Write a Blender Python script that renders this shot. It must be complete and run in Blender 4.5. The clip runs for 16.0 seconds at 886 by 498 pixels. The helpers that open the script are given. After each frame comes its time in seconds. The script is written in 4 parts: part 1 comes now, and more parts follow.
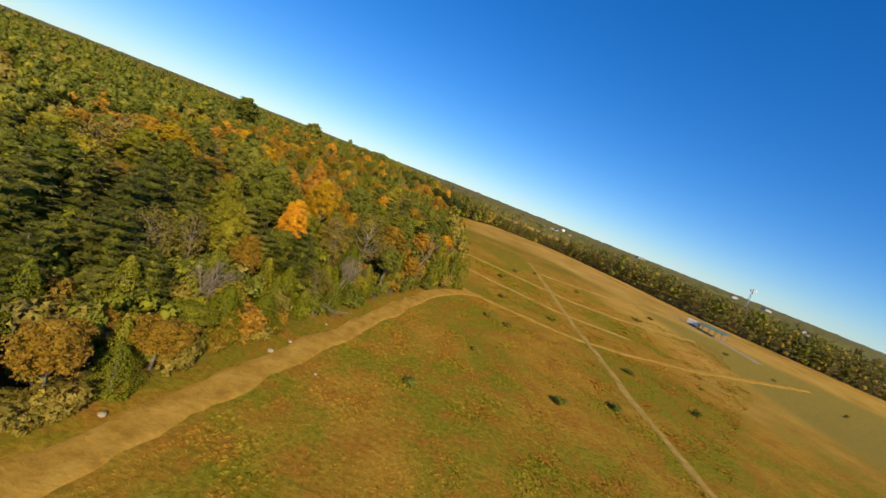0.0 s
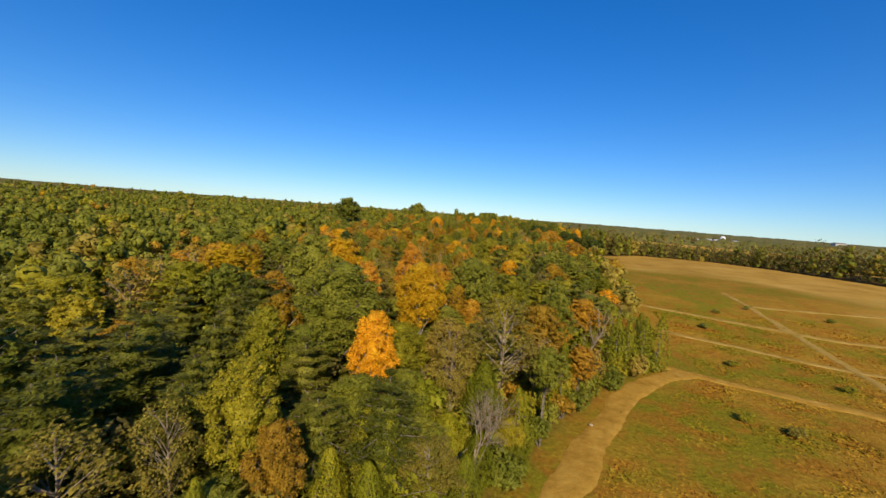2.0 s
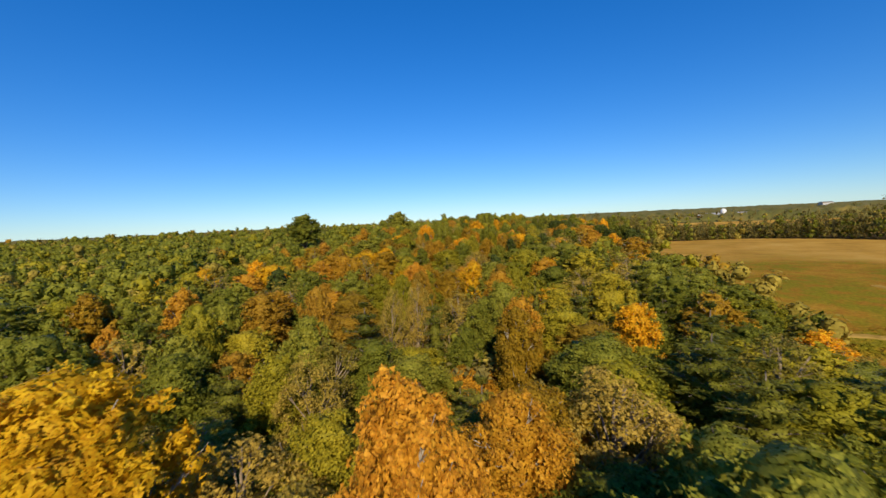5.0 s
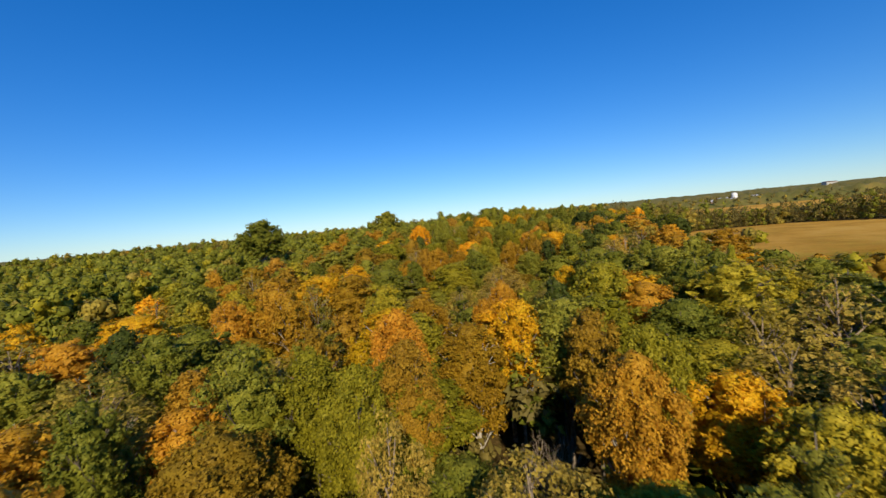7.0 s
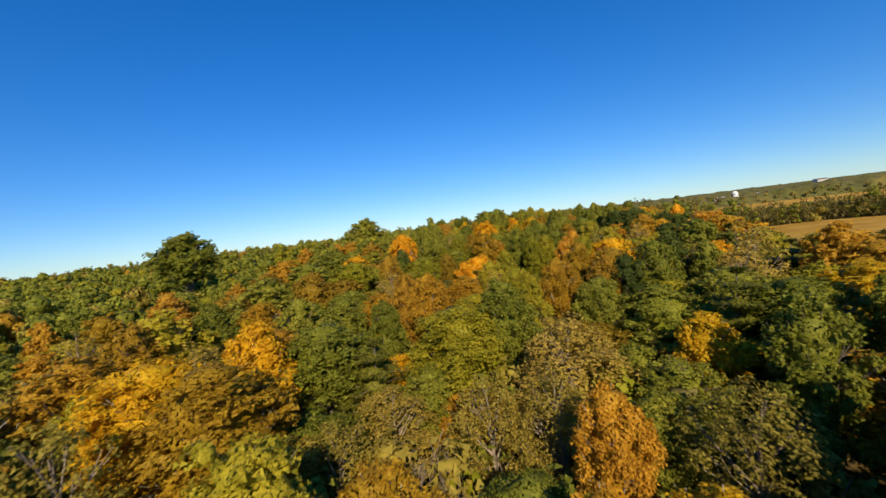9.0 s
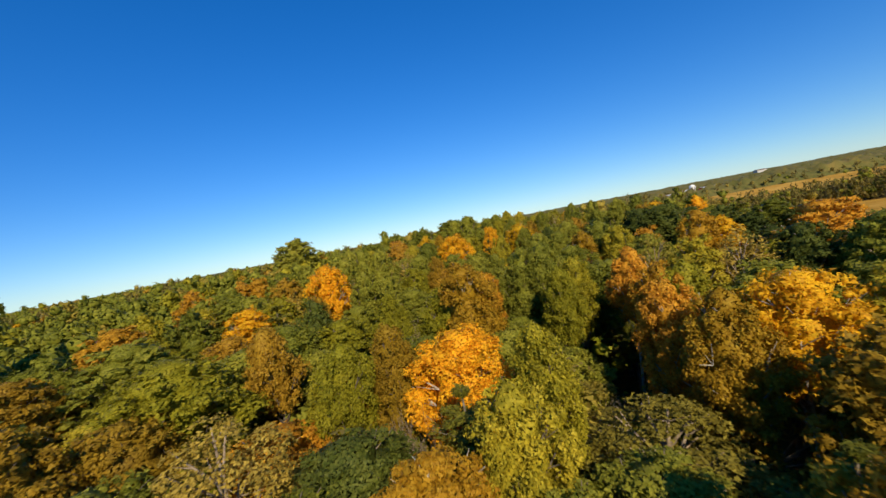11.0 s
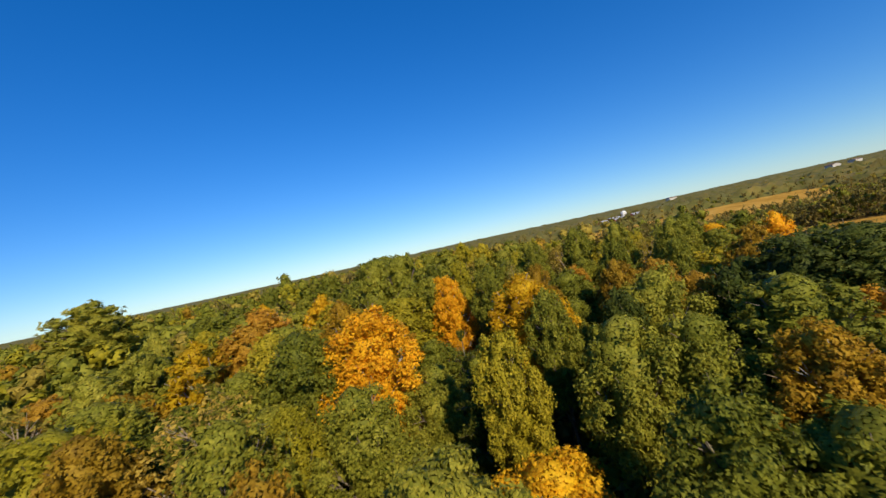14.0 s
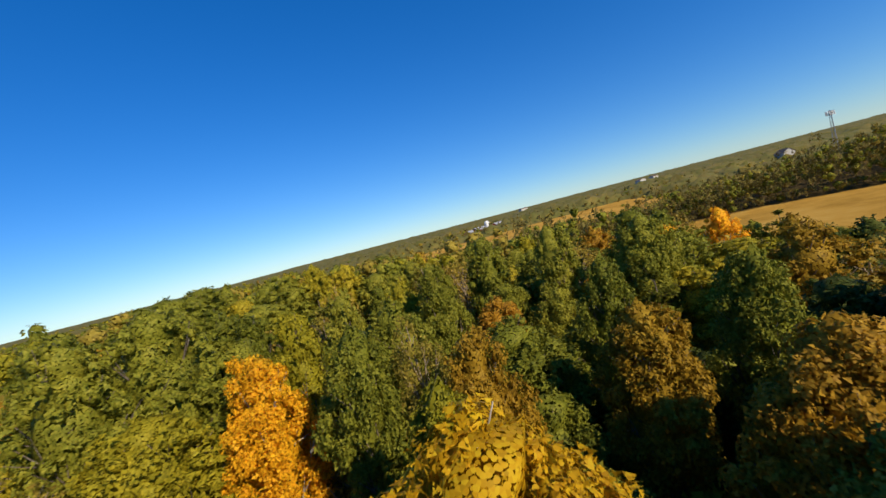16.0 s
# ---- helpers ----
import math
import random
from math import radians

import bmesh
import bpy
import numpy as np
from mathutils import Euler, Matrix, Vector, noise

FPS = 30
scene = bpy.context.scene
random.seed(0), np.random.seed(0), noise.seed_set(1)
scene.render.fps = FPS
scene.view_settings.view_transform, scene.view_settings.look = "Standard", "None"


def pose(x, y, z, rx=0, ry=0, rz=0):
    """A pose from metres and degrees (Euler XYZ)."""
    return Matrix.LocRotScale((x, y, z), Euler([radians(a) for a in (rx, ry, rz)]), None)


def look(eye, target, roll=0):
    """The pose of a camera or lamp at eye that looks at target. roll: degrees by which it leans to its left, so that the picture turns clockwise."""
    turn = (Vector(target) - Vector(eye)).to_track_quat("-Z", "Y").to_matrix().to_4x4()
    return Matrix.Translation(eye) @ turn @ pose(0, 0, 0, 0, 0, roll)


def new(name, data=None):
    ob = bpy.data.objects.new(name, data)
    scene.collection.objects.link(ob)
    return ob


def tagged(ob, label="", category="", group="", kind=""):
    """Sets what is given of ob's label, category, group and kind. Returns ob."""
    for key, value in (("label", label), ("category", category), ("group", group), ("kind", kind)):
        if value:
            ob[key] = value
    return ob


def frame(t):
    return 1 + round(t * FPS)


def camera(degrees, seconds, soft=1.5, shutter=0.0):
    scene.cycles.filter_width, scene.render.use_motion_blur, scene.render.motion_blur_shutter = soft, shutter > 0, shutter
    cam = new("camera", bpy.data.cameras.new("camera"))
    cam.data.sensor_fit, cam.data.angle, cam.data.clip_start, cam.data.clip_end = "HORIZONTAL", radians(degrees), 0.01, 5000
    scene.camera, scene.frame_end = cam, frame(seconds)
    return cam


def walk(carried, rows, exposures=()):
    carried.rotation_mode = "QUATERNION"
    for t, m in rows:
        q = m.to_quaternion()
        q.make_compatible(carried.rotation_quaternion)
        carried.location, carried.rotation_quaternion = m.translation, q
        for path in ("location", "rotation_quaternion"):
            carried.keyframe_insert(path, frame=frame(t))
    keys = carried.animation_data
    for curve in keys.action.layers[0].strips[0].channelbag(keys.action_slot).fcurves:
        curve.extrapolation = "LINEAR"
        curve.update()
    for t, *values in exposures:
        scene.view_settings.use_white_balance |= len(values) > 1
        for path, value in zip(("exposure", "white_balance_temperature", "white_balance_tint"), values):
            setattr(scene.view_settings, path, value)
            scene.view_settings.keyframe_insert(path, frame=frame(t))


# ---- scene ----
cam = camera(94.7, 16.0, soft=1.45, shutter=0.14)
# seconds, x, y, z, and the three turns in degrees
PATH = [
    (0, 0.09, 0.64, 17.21, 80.37, -21.34, -0.10),
    (0.5, -0.16, 6.13, 17.15, 80.36, -14.12, 7.29),
    (1, -0.75, 11.33, 16.89, 81.94, -8.82, 12.59),
    (1.5, -1.60, 16.50, 16.27, 83.40, -6.41, 14.69),
    (2, -3.02, 21.79, 16.01, 85.04, -4.47, 15.58),
    (2.5, -4.74, 27.14, 15.94, 86.74, -2.90, 15.42),
    (3, -6.78, 32.86, 16.06, 86.69, -1.72, 15.10),
    (3.5, -8.75, 38.37, 15.94, 86.52, -0.65, 15.15),
    (4, -10.82, 43.59, 15.68, 86.55, 0.26, 14.57),
    (4.2, -11.61, 45.57, 15.55, 86.39, 0.51, 14.08),
    (6.3, -18.10, 68.69, 15.59, 86.06, 5.48, 12.08),
    (6.5, -18.66, 70.87, 15.52, 85.95, 5.48, 12.07),
    (7, -20.03, 76.20, 15.48, 86.03, 5.53, 12.16),
    (7.5, -21.32, 81.31, 15.21, 86.29, 5.80, 12.03),
    (8, -22.60, 86.10, 14.94, 86.48, 6.08, 11.28),
    (8.2, -23.07, 87.96, 14.90, 86.68, 6.31, 11.29),
    (10.3, -26.03, 110.12, 15.92, 87.33, 9.89, 7.91),
    (10.5, -26.33, 112.21, 15.91, 87.76, 10.35, 7.11),
    (11, -26.99, 117.22, 16.04, 87.50, 10.76, 5.26),
    (11.5, -27.55, 122.15, 16.09, 87.53, 10.97, 4.61),
    (12, -27.83, 127.17, 16.44, 87.47, 10.20, 3.10),
    (12.5, -27.89, 132.09, 16.66, 88.62, 10.11, 1.70),
    (13, -27.90, 136.80, 16.71, 89.89, 9.41, 0.84),
    (13.5, -27.76, 141.56, 17.20, 89.57, 10.06, -2.38),
    (14, -27.48, 146.05, 17.42, 89.83, 12.34, -4.09),
    (14.5, -26.87, 150.09, 17.79, 89.14, 14.01, -6.92),
    (15, -26.19, 153.92, 17.81, 88.45, 15.60, -12.88),
    (15.5, -25.45, 157.47, 17.86, 87.79, 16.50, -17.43),
    (16, -24.38, 161.01, 17.70, 87.26, 14.61, -22.86),
]
walk(cam, [(t, pose(x, y, z, rx, ry, rz)) for t, x, y, z, rx, ry, rz in PATH], exposures=((0.0, 0.0), (16.0, 0.0)))

# ---- light ----
SUN_AZ, SUN_EL = radians(162.0), radians(31.0)  # clockwise from +y
world = bpy.data.worlds.new("world")
scene.world = world
world.use_nodes = True
wt = world.node_tree
sky = wt.nodes.new("ShaderNodeTexSky")
sky.sky_type = "NISHITA"
sky.sun_disc = False
sky.sun_elevation, sky.sun_rotation = SUN_EL, SUN_AZ
sky.altitude, sky.air_density, sky.dust_density, sky.ozone_density = 100.0, 1.0, 0.0, 4.0
tint = wt.nodes.new("ShaderNodeMix")
tint.data_type, tint.blend_type = "RGBA", "MULTIPLY"
tint.inputs["Factor"].default_value = 1.0
tint.inputs["B"].default_value = (0.65, 0.91, 1.22, 1)
soften = wt.nodes.new("ShaderNodeGamma")
soften.inputs["Gamma"].default_value = 0.78
deep = wt.nodes.new("ShaderNodeHueSaturation")
deep.inputs["Saturation"].default_value, deep.inputs["Hue"].default_value = 1.26, 0.510
wt.links.new(sky.outputs["Color"], tint.inputs["A"])
wt.links.new(tint.outputs["Result"], soften.inputs["Color"])
wt.links.new(soften.outputs["Color"], deep.inputs["Color"])
wt.links.new(deep.outputs["Color"], wt.nodes["Background"].inputs["Color"])
wt.nodes["Background"].inputs["Strength"].default_value = 0.166
lamp = bpy.data.lights.new("sun", "SUN")
lamp.energy, lamp.angle, lamp.color = 5.4, radians(0.5), (1.0, 0.88, 0.66)
sun = new("sun", lamp)
to_sun = Vector((math.sin(SUN_AZ) * math.cos(SUN_EL), math.cos(SUN_AZ) * math.cos(SUN_EL), math.sin(SUN_EL)))
sun.matrix_world = look(to_sun * 100, (0, 0, 0))


# ---- materials ----
def material(name, rough=0.8):
    m = bpy.data.materials.new(name)
    m.use_nodes = True
    b = m.node_tree.nodes["Principled BSDF"]
    b.inputs["Roughness"].default_value = rough
    b.inputs["Specular IOR Level"].default_value = 0.25
    return m, m.node_tree, b


def node(t, kind, **values):
    n = t.nodes.new(kind)
    for k, v in values.items():
        if k in n.inputs:
            n.inputs[k].default_value = v
    return n


def ramp(t, source, stops):
    r = t.nodes.new("ShaderNodeValToRGB")
    e = r.color_ramp.elements
    while len(e) < len(stops):
        e.new(0.5)
    for el, (p, c) in zip(e, stops):
        el.position, el.color = p, (*c, 1)
    t.links.new(source, r.inputs["Fac"])
    return r.outputs["Color"]


def mix(t, fac, a, b, blend="MIX"):
    m = t.nodes.new("ShaderNodeMix")
    m.data_type, m.blend_type = "RGBA", blend
    for s, v in ((m.inputs["Factor"], fac), (m.inputs["A"], a), (m.inputs["B"], b)):
        if isinstance(v, bpy.types.NodeSocket):
            t.links.new(v, s)
        elif isinstance(v, tuple):
            s.default_value = (*v, 1)
        else:
            s.default_value = v
    return m.outputs["Result"]


def noise_at(t, scale, detail=3.0, rough=0.55):
    g = t.nodes.new("ShaderNodeNewGeometry")
    n = node(t, "ShaderNodeTexNoise", Scale=scale, Detail=detail, Roughness=rough)
    t.links.new(g.outputs["Position"], n.inputs["Vector"])
    return n.outputs["Fac"]


def leaf_material(name, dark, mid, light, far=False, through_light=0.28):
    """Foliage: leaf by leaf and tree by tree variation, branch-sized light and shade painted into the colour, some
    light passing through.
    """
    m, t, b = material(name, 0.62)
    geo = t.nodes.new("ShaderNodeNewGeometry")
    leaf = ramp(t, geo.outputs["Random Per Island"], [(0.0, dark), (0.45, mid), (1.0, light)])
    # dark and light blotches painted in to deepen the shading of the lobes
    lobe_shade = ramp(t, noise_at(t, 0.16 if far else 0.9, 4.0, 0.7), [(0.36, tuple(v * (0.85 if far else 0.6) for v in dark)), (0.50, mid), (0.64, tuple(min(0.8, v * 1.2) for v in light))])
    col = mix(t, 0.55, leaf, lobe_shade)
    geo2 = t.nodes.new("ShaderNodeNewGeometry")
    cells = node(t, "ShaderNodeTexVoronoi", Scale=2.4 if far else 14.0, Randomness=1.0)
    t.links.new(geo2.outputs["Position"], cells.inputs["Vector"])
    split = t.nodes.new("ShaderNodeSeparateColor")
    t.links.new(cells.outputs["Color"], split.inputs["Color"])
    single = ramp(t, split.outputs["Red"], [(0.0, tuple(v * 0.6 for v in dark)), (0.45, mid), (1.0, tuple(min(0.8, v * 1.15) for v in light))])
    col = mix(t, 0.5, col, single)
    if not far:
        info = t.nodes.new("ShaderNodeObjectInfo")
        hsv = node(t, "ShaderNodeHueSaturation")
        for out, lo, hi in (("Hue", 0.486, 0.510), ("Value", 0.68, 1.30)):
            r = t.nodes.new("ShaderNodeMapRange")
            r.inputs["To Min"].default_value, r.inputs["To Max"].default_value = (lo, hi) if out == "Hue" else (hi, lo)
            t.links.new(info.outputs["Random"], r.inputs["Value"])
            t.links.new(r.outputs["Result"], hsv.inputs[out])
        t.links.new(col, hsv.inputs["Color"])
        col = hsv.outputs["Color"]
    t.links.new(col, b.inputs["Base Color"])
    tr = t.nodes.new("ShaderNodeBsdfTranslucent")
    t.links.new(col, tr.inputs["Color"])
    mx = t.nodes.new("ShaderNodeMixShader")
    mx.inputs["Fac"].default_value = through_light
    t.links.new(b.outputs["BSDF"], mx.inputs[1])
    t.links.new(tr.outputs["BSDF"], mx.inputs[2])
    gap = t.nodes.new("ShaderNodeMath")  # the gaps between single leaves of a spray
    gap.operation = "GREATER_THAN"
    gap.inputs[1].default_value = 0.66
    t.links.new(cells.outputs["Distance"], gap.inputs[0])
    clear = t.nodes.new("ShaderNodeBsdfTransparent")
    cut = t.nodes.new("ShaderNodeMixShader")
    t.links.new(gap.outputs["Value"], cut.inputs["Fac"])
    t.links.new(mx.outputs["Shader"], cut.inputs[1])
    t.links.new(clear.outputs["BSDF"], cut.inputs[2])
    t.links.new(cut.outputs["Shader"], t.nodes["Material Output"].inputs["Surface"])
    b.inputs["Specular IOR Level"].default_value = 0.12
    return m


LEAF_COLOURS = {
    "oak": ((0.084, 0.100, 0.010), (0.190, 0.196, 0.017), (0.320, 0.286, 0.032)),
    "tulip": ((0.140, 0.133, 0.008), (0.293, 0.253, 0.013), (0.439, 0.347, 0.024)),
    "maple": ((0.265, 0.120, 0.008), (0.435, 0.222, 0.013), (0.560, 0.330, 0.024)),
    "hickory": ((0.380, 0.180, 0.006), (0.660, 0.335, 0.008), (0.750, 0.460, 0.017)),
    "beech": ((0.179, 0.130, 0.018), (0.317, 0.237, 0.030), (0.455, 0.328, 0.053)),
    "rust": ((0.205, 0.105, 0.008), (0.350, 0.195, 0.014), (0.450, 0.275, 0.024)),
    "brush": ((0.125, 0.096, 0.022), (0.190, 0.148, 0.034), (0.250, 0.192, 0.050)),
    "pine": ((0.070, 0.080, 0.009), (0.160, 0.160, 0.016), (0.270, 0.240, 0.028)),
    "cedar": ((0.102, 0.114, 0.005), (0.218, 0.214, 0.008), (0.334, 0.292, 0.018)),
    # dark green of its own, also painted on trees that stand in shade
    "holly_and_shaded": ((0.028, 0.043, 0.006), (0.063, 0.084, 0.011), (0.123, 0.132, 0.022)),
}
LEAF = {k: leaf_material(k + "_leaves", *c) for k, c in LEAF_COLOURS.items()}
FAR_LEAF = {k: leaf_material("far_" + k + "_leaves", *c, far=True) for k, c in LEAF_COLOURS.items()}


def bark_material(name, a, b_, scale=6.0):
    m, t, b = material(name, 0.9)
    t.links.new(ramp(t, noise_at(t, scale, 5.0), [(0.35, a), (0.65, b_)]), b.inputs["Base Color"])
    bump = node(t, "ShaderNodeBump", Strength=0.4)
    t.links.new(noise_at(t, scale * 4), bump.inputs["Height"])
    t.links.new(bump.outputs["Normal"], b.inputs["Normal"])
    return m


BARK = bark_material("grey_brown_bark", (0.10, 0.075, 0.05), (0.24, 0.19, 0.14))
PALE_BARK = bark_material("pale_bark", (0.22, 0.18, 0.13), (0.50, 0.45, 0.37))
BARE_BARK = bark_material("bare_twigs", (0.19, 0.14, 0.09), (0.36, 0.27, 0.175))


def meadow_colour(t):
    """Olive grass, straw and rust-brown patches; one colouring for turf and for the tufts that stand on it."""
    big = noise_at(t, 0.062, 5.0, 0.66)
    mid_ = noise_at(t, 0.33, 4.0, 0.65)
    fine = noise_at(t, 2.6, 4.0, 0.7)
    green = ramp(t, fine, [(0.3, (0.130, 0.108, 0.006)), (0.7, (0.275, 0.218, 0.014))])
    straw = ramp(t, fine, [(0.3, (0.265, 0.130, 0.011)), (0.7, (0.450, 0.245, 0.028))])
    rust = ramp(t, fine, [(0.3, (0.215, 0.088, 0.009)), (0.7, (0.390, 0.178, 0.020))])
    a = mix(t, ramp(t, big, [(0.45, (0, 0, 0)), (0.58, (1, 1, 1))]), green, straw)
    return mix(t, ramp(t, mid_, [(0.45, (0, 0, 0)), (0.62, (0.85, 0.85, 0.85))]), a, rust)


def meadow_material(name, sheet):
    m, t, b = material(name, 1.0)
    b.inputs["Specular IOR Level"].default_value = 0.04
    col = meadow_colour(t)
    if sheet:
        fine = noise_at(t, 1.7, 5.0, 0.7)
        litter = ramp(t, fine, [(0.3, (0.050, 0.036, 0.012)), (0.7, (0.170, 0.108, 0.036))])
        crop = ramp(t, noise_at(t, 0.09, 5.0, 0.65), [(0.30, (0.310, 0.165, 0.024)), (0.52, (0.480, 0.262, 0.046)), (0.72, (0.540, 0.330, 0.075))])
        lawn = ramp(t, fine, [(0.3, (0.200, 0.142, 0.022)), (0.7, (0.310, 0.210, 0.038))])
        for attr, c in (("crop", crop), ("lawn", lawn), ("wood", litter)):
            at = t.nodes.new("ShaderNodeAttribute")
            at.attribute_name = attr
            col = mix(t, at.outputs["Fac"], col, c)
        bump = node(t, "ShaderNodeBump", Strength=0.7, Distance=0.22)
        t.links.new(noise_at(t, 1.3, 6.0, 0.7), bump.inputs["Height"])
        t.links.new(bump.outputs["Normal"], b.inputs["Normal"])
    t.links.new(col, b.inputs["Base Color"])
    return m


GROUND = meadow_material("meadow_and_litter", True)
TUFT = meadow_material("meadow_tufts", False)


def dirt_material(name, a, b_, c):
    m, t, b = material(name, 1.0)
    b.inputs["Specular IOR Level"].default_value = 0.05
    base = ramp(t, noise_at(t, 0.6, 6.0, 0.7), [(0.3, a), (0.5, b_), (0.7, c)])
    t.links.new(base, b.inputs["Base Color"])
    bump = node(t, "ShaderNodeBump", Strength=0.7, Distance=0.12)
    t.links.new(noise_at(t, 2.2, 6.0, 0.7), bump.inputs["Height"])
    t.links.new(bump.outputs["Normal"], b.inputs["Normal"])
    return m


DIRT = dirt_material("packed_dirt", (0.28, 0.142, 0.018), (0.42, 0.224, 0.032), (0.52, 0.300, 0.055))
WORN = dirt_material("worn_grass_track", (0.25, 0.155, 0.028), (0.38, 0.230, 0.048), (0.46, 0.29, 0.075))


def plain(name, c, rough=0.7, metal=0.0):
    m, t, b = material(name, rough)
    d = tuple(v * 0.75 for v in c)
    t.links.new(ramp(t, noise_at(t, 0.9, 5.0, 0.7), [(0.3, d), (0.7, c)]), b.inputs["Base Color"])
    b.inputs["Metallic"].default_value = metal
    return m


WHITE = plain("white_paint", (0.80, 0.79, 0.76))
RED = plain("barn_red_boards", (0.32, 0.07, 0.05))
GREY_ROOF = plain("grey_metal_roof", (0.36, 0.36, 0.37), 0.6)
TEAL_ROOF = plain("weathered_teal_roof", (0.11, 0.20, 0.165), 1.0)
BROWN_ROOF = plain("brown_shingles", (0.20, 0.13, 0.09))
STEEL = plain("galvanised_steel", (0.35, 0.36, 0.38), 0.5, 0.6)
DARK = plain("dark_glass", (0.03, 0.035, 0.04), 0.15)
STONE = plain("pale_stone", (0.46, 0.34, 0.20))

# ---- plan ----
EDGE_Y = (-400, -60, 0, 16, 24, 30, 36, 51, 61, 72, 77, 90, 125, 190)
EDGE_X = (-60, -28, -16.5, -13.8, -11.2, -9.4, -7.6, -2.2, 2.2, 9.0, 10.2, 10.6, 10.8, 11.5)
FAR_X = (11, 15, 37, 67, 88, 105, 120, 160, 260, 600)
FAR_Y = (193, 206, 238, 243, 224, 196, 158, 129, 90, -60)
TRAIL = np.array([(r[1], r[2]) for r in PATH] + [(-21.0, 168.0), (-16.0, 174.0)])


def smooth(a, b, v):
    s = np.clip((v - a) / (b - a), 0, 1)
    return s * s * (3 - 2 * s)


def height(x, y):
    """The lie of the land."""
    x, y = np.asarray(x, float), np.asarray(y, float)
    z = 3.0 * smooth(75, 135, y) + (6.0 * smooth(325, 405, y) - 3.0 * smooth(235, 300, y)) * smooth(-10, 50, x)
    far = smooth(300, 1500, np.hypot(x, y - 60))
    return z + far * (1.5 * np.sin(x / 310 + 1.0) + 1.5 * np.cos(y / 270 + x / 500) - 1.0)


def edge_x(y):
    return np.interp(y, EDGE_Y, EDGE_X)


def field_depth(x, y):
    """Metres inside the open meadow (negative: outside)."""
    x, y = np.asarray(x, float), np.asarray(y, float)
    return np.minimum(x - edge_x(y), np.interp(x, FAR_X, FAR_Y) - y)


def crop_depth(x, y):
    """The far stubble field beyond the wood."""
    x, y = np.asarray(x, float), np.asarray(y, float)
    s = np.minimum(np.minimum(x - 45, 216 - x), np.minimum(y - np.interp(x, (45, 147, 216), (372, 330, 352)), 403 - 0.12 * (x - 60) - y))
    return np.maximum(s, np.minimum(np.minimum(x - 122, 192 - x), np.minimum(y - 452, 500 - y)))


def is_open(x, y):
    return (field_depth(x, y) > 0) | (crop_depth(x, y) > 0)


def trail_distance(x, y):
    x, y = np.asarray(x, float), np.asarray(y, float)
    return np.min(np.hypot(x[..., None] - TRAIL[:, 0], y[..., None] - TRAIL[:, 1]), axis=-1)


# ---- mesh helpers ----
def mesh_from(name, verts, faces, mat):
    me = bpy.data.meshes.new(name)
    verts, faces = np.asarray(verts, np.float32), np.asarray(faces, np.int32)
    k = faces.shape[1]
    me.vertices.add(len(verts))
    me.vertices.foreach_set("co", verts.ravel())
    me.loops.add(faces.size)
    me.loops.foreach_set("vertex_index", faces.ravel())
    me.polygons.add(len(faces))
    me.polygons.foreach_set("loop_start", np.arange(0, faces.size, k, dtype=np.int32))
    me.polygons.foreach_set("use_smooth", np.ones(len(faces), bool))
    me.update(calc_edges=True)
    me.materials.append(mat)
    return me


def unit(v):
    return v / np.maximum(np.linalg.norm(v, axis=-1, keepdims=True), 1e-9)


def leaf_sprays(rng, c, n, size, along=None, slim=0.62):
    """Folded leaf sprays at c, facing n, as loose three-cornered faces."""
    c, n = np.asarray(c), unit(np.asarray(n))
    t = rng.normal(size=c.shape) if along is None else along + rng.normal(size=c.shape) * 0.25
    t = unit(t - n * np.sum(t * n, axis=1, keepdims=True))
    b = np.cross(n, t)
    s = (size * rng.uniform(0.7, 1.3, len(c)))[:, None]
    w = rng.uniform(-0.3, 0.3, len(c))[:, None]
    v = np.stack([c - t * s * 0.42 - b * s * slim * 0.6, c - t * s * 0.30 + b * s * slim * 0.6, c + t * s * 0.62 + b * s * slim * w], axis=1)
    return v.reshape(-1, 3)


def leaves_mesh(name, verts, mat):
    if isinstance(verts, tuple):
        return mesh_from(name, *verts, mat)
    return mesh_from(name, verts, np.arange(len(verts)).reshape(-1, 3), mat)


def ball(level):
    bm = bmesh.new()
    bmesh.ops.create_icosphere(bm, subdivisions=level, radius=1.0)
    v = np.array([tuple(p.co) for p in bm.verts])
    f = np.array([[p.index for p in q.verts] for q in bm.faces])
    bm.free()
    return v, f


BALLS = {1: ball(1), 2: ball(2)}


def clumps(rng, centres, radii, level, rough=0.11):
    """Ragged inner masses of foliage that the leaf sprays stand on: corners and faces."""
    v, f = BALLS[level]
    p = v[None] * (1 + rng.normal(size=(len(centres), len(v), 1)) * rough) * np.asarray(radii)[:, None, None] + np.asarray(centres)[:, None, :]
    return p.reshape(-1, 3), (f[None] + (np.arange(len(centres)) * len(v))[:, None, None]).reshape(-1, 3)


def foliage(masses, sprays):
    """Inner masses and loose sprays as one set of corners and faces."""
    v, f = masses
    return np.concatenate([v, sprays]), np.concatenate([f, len(v) + np.arange(len(sprays)).reshape(-1, 3)])


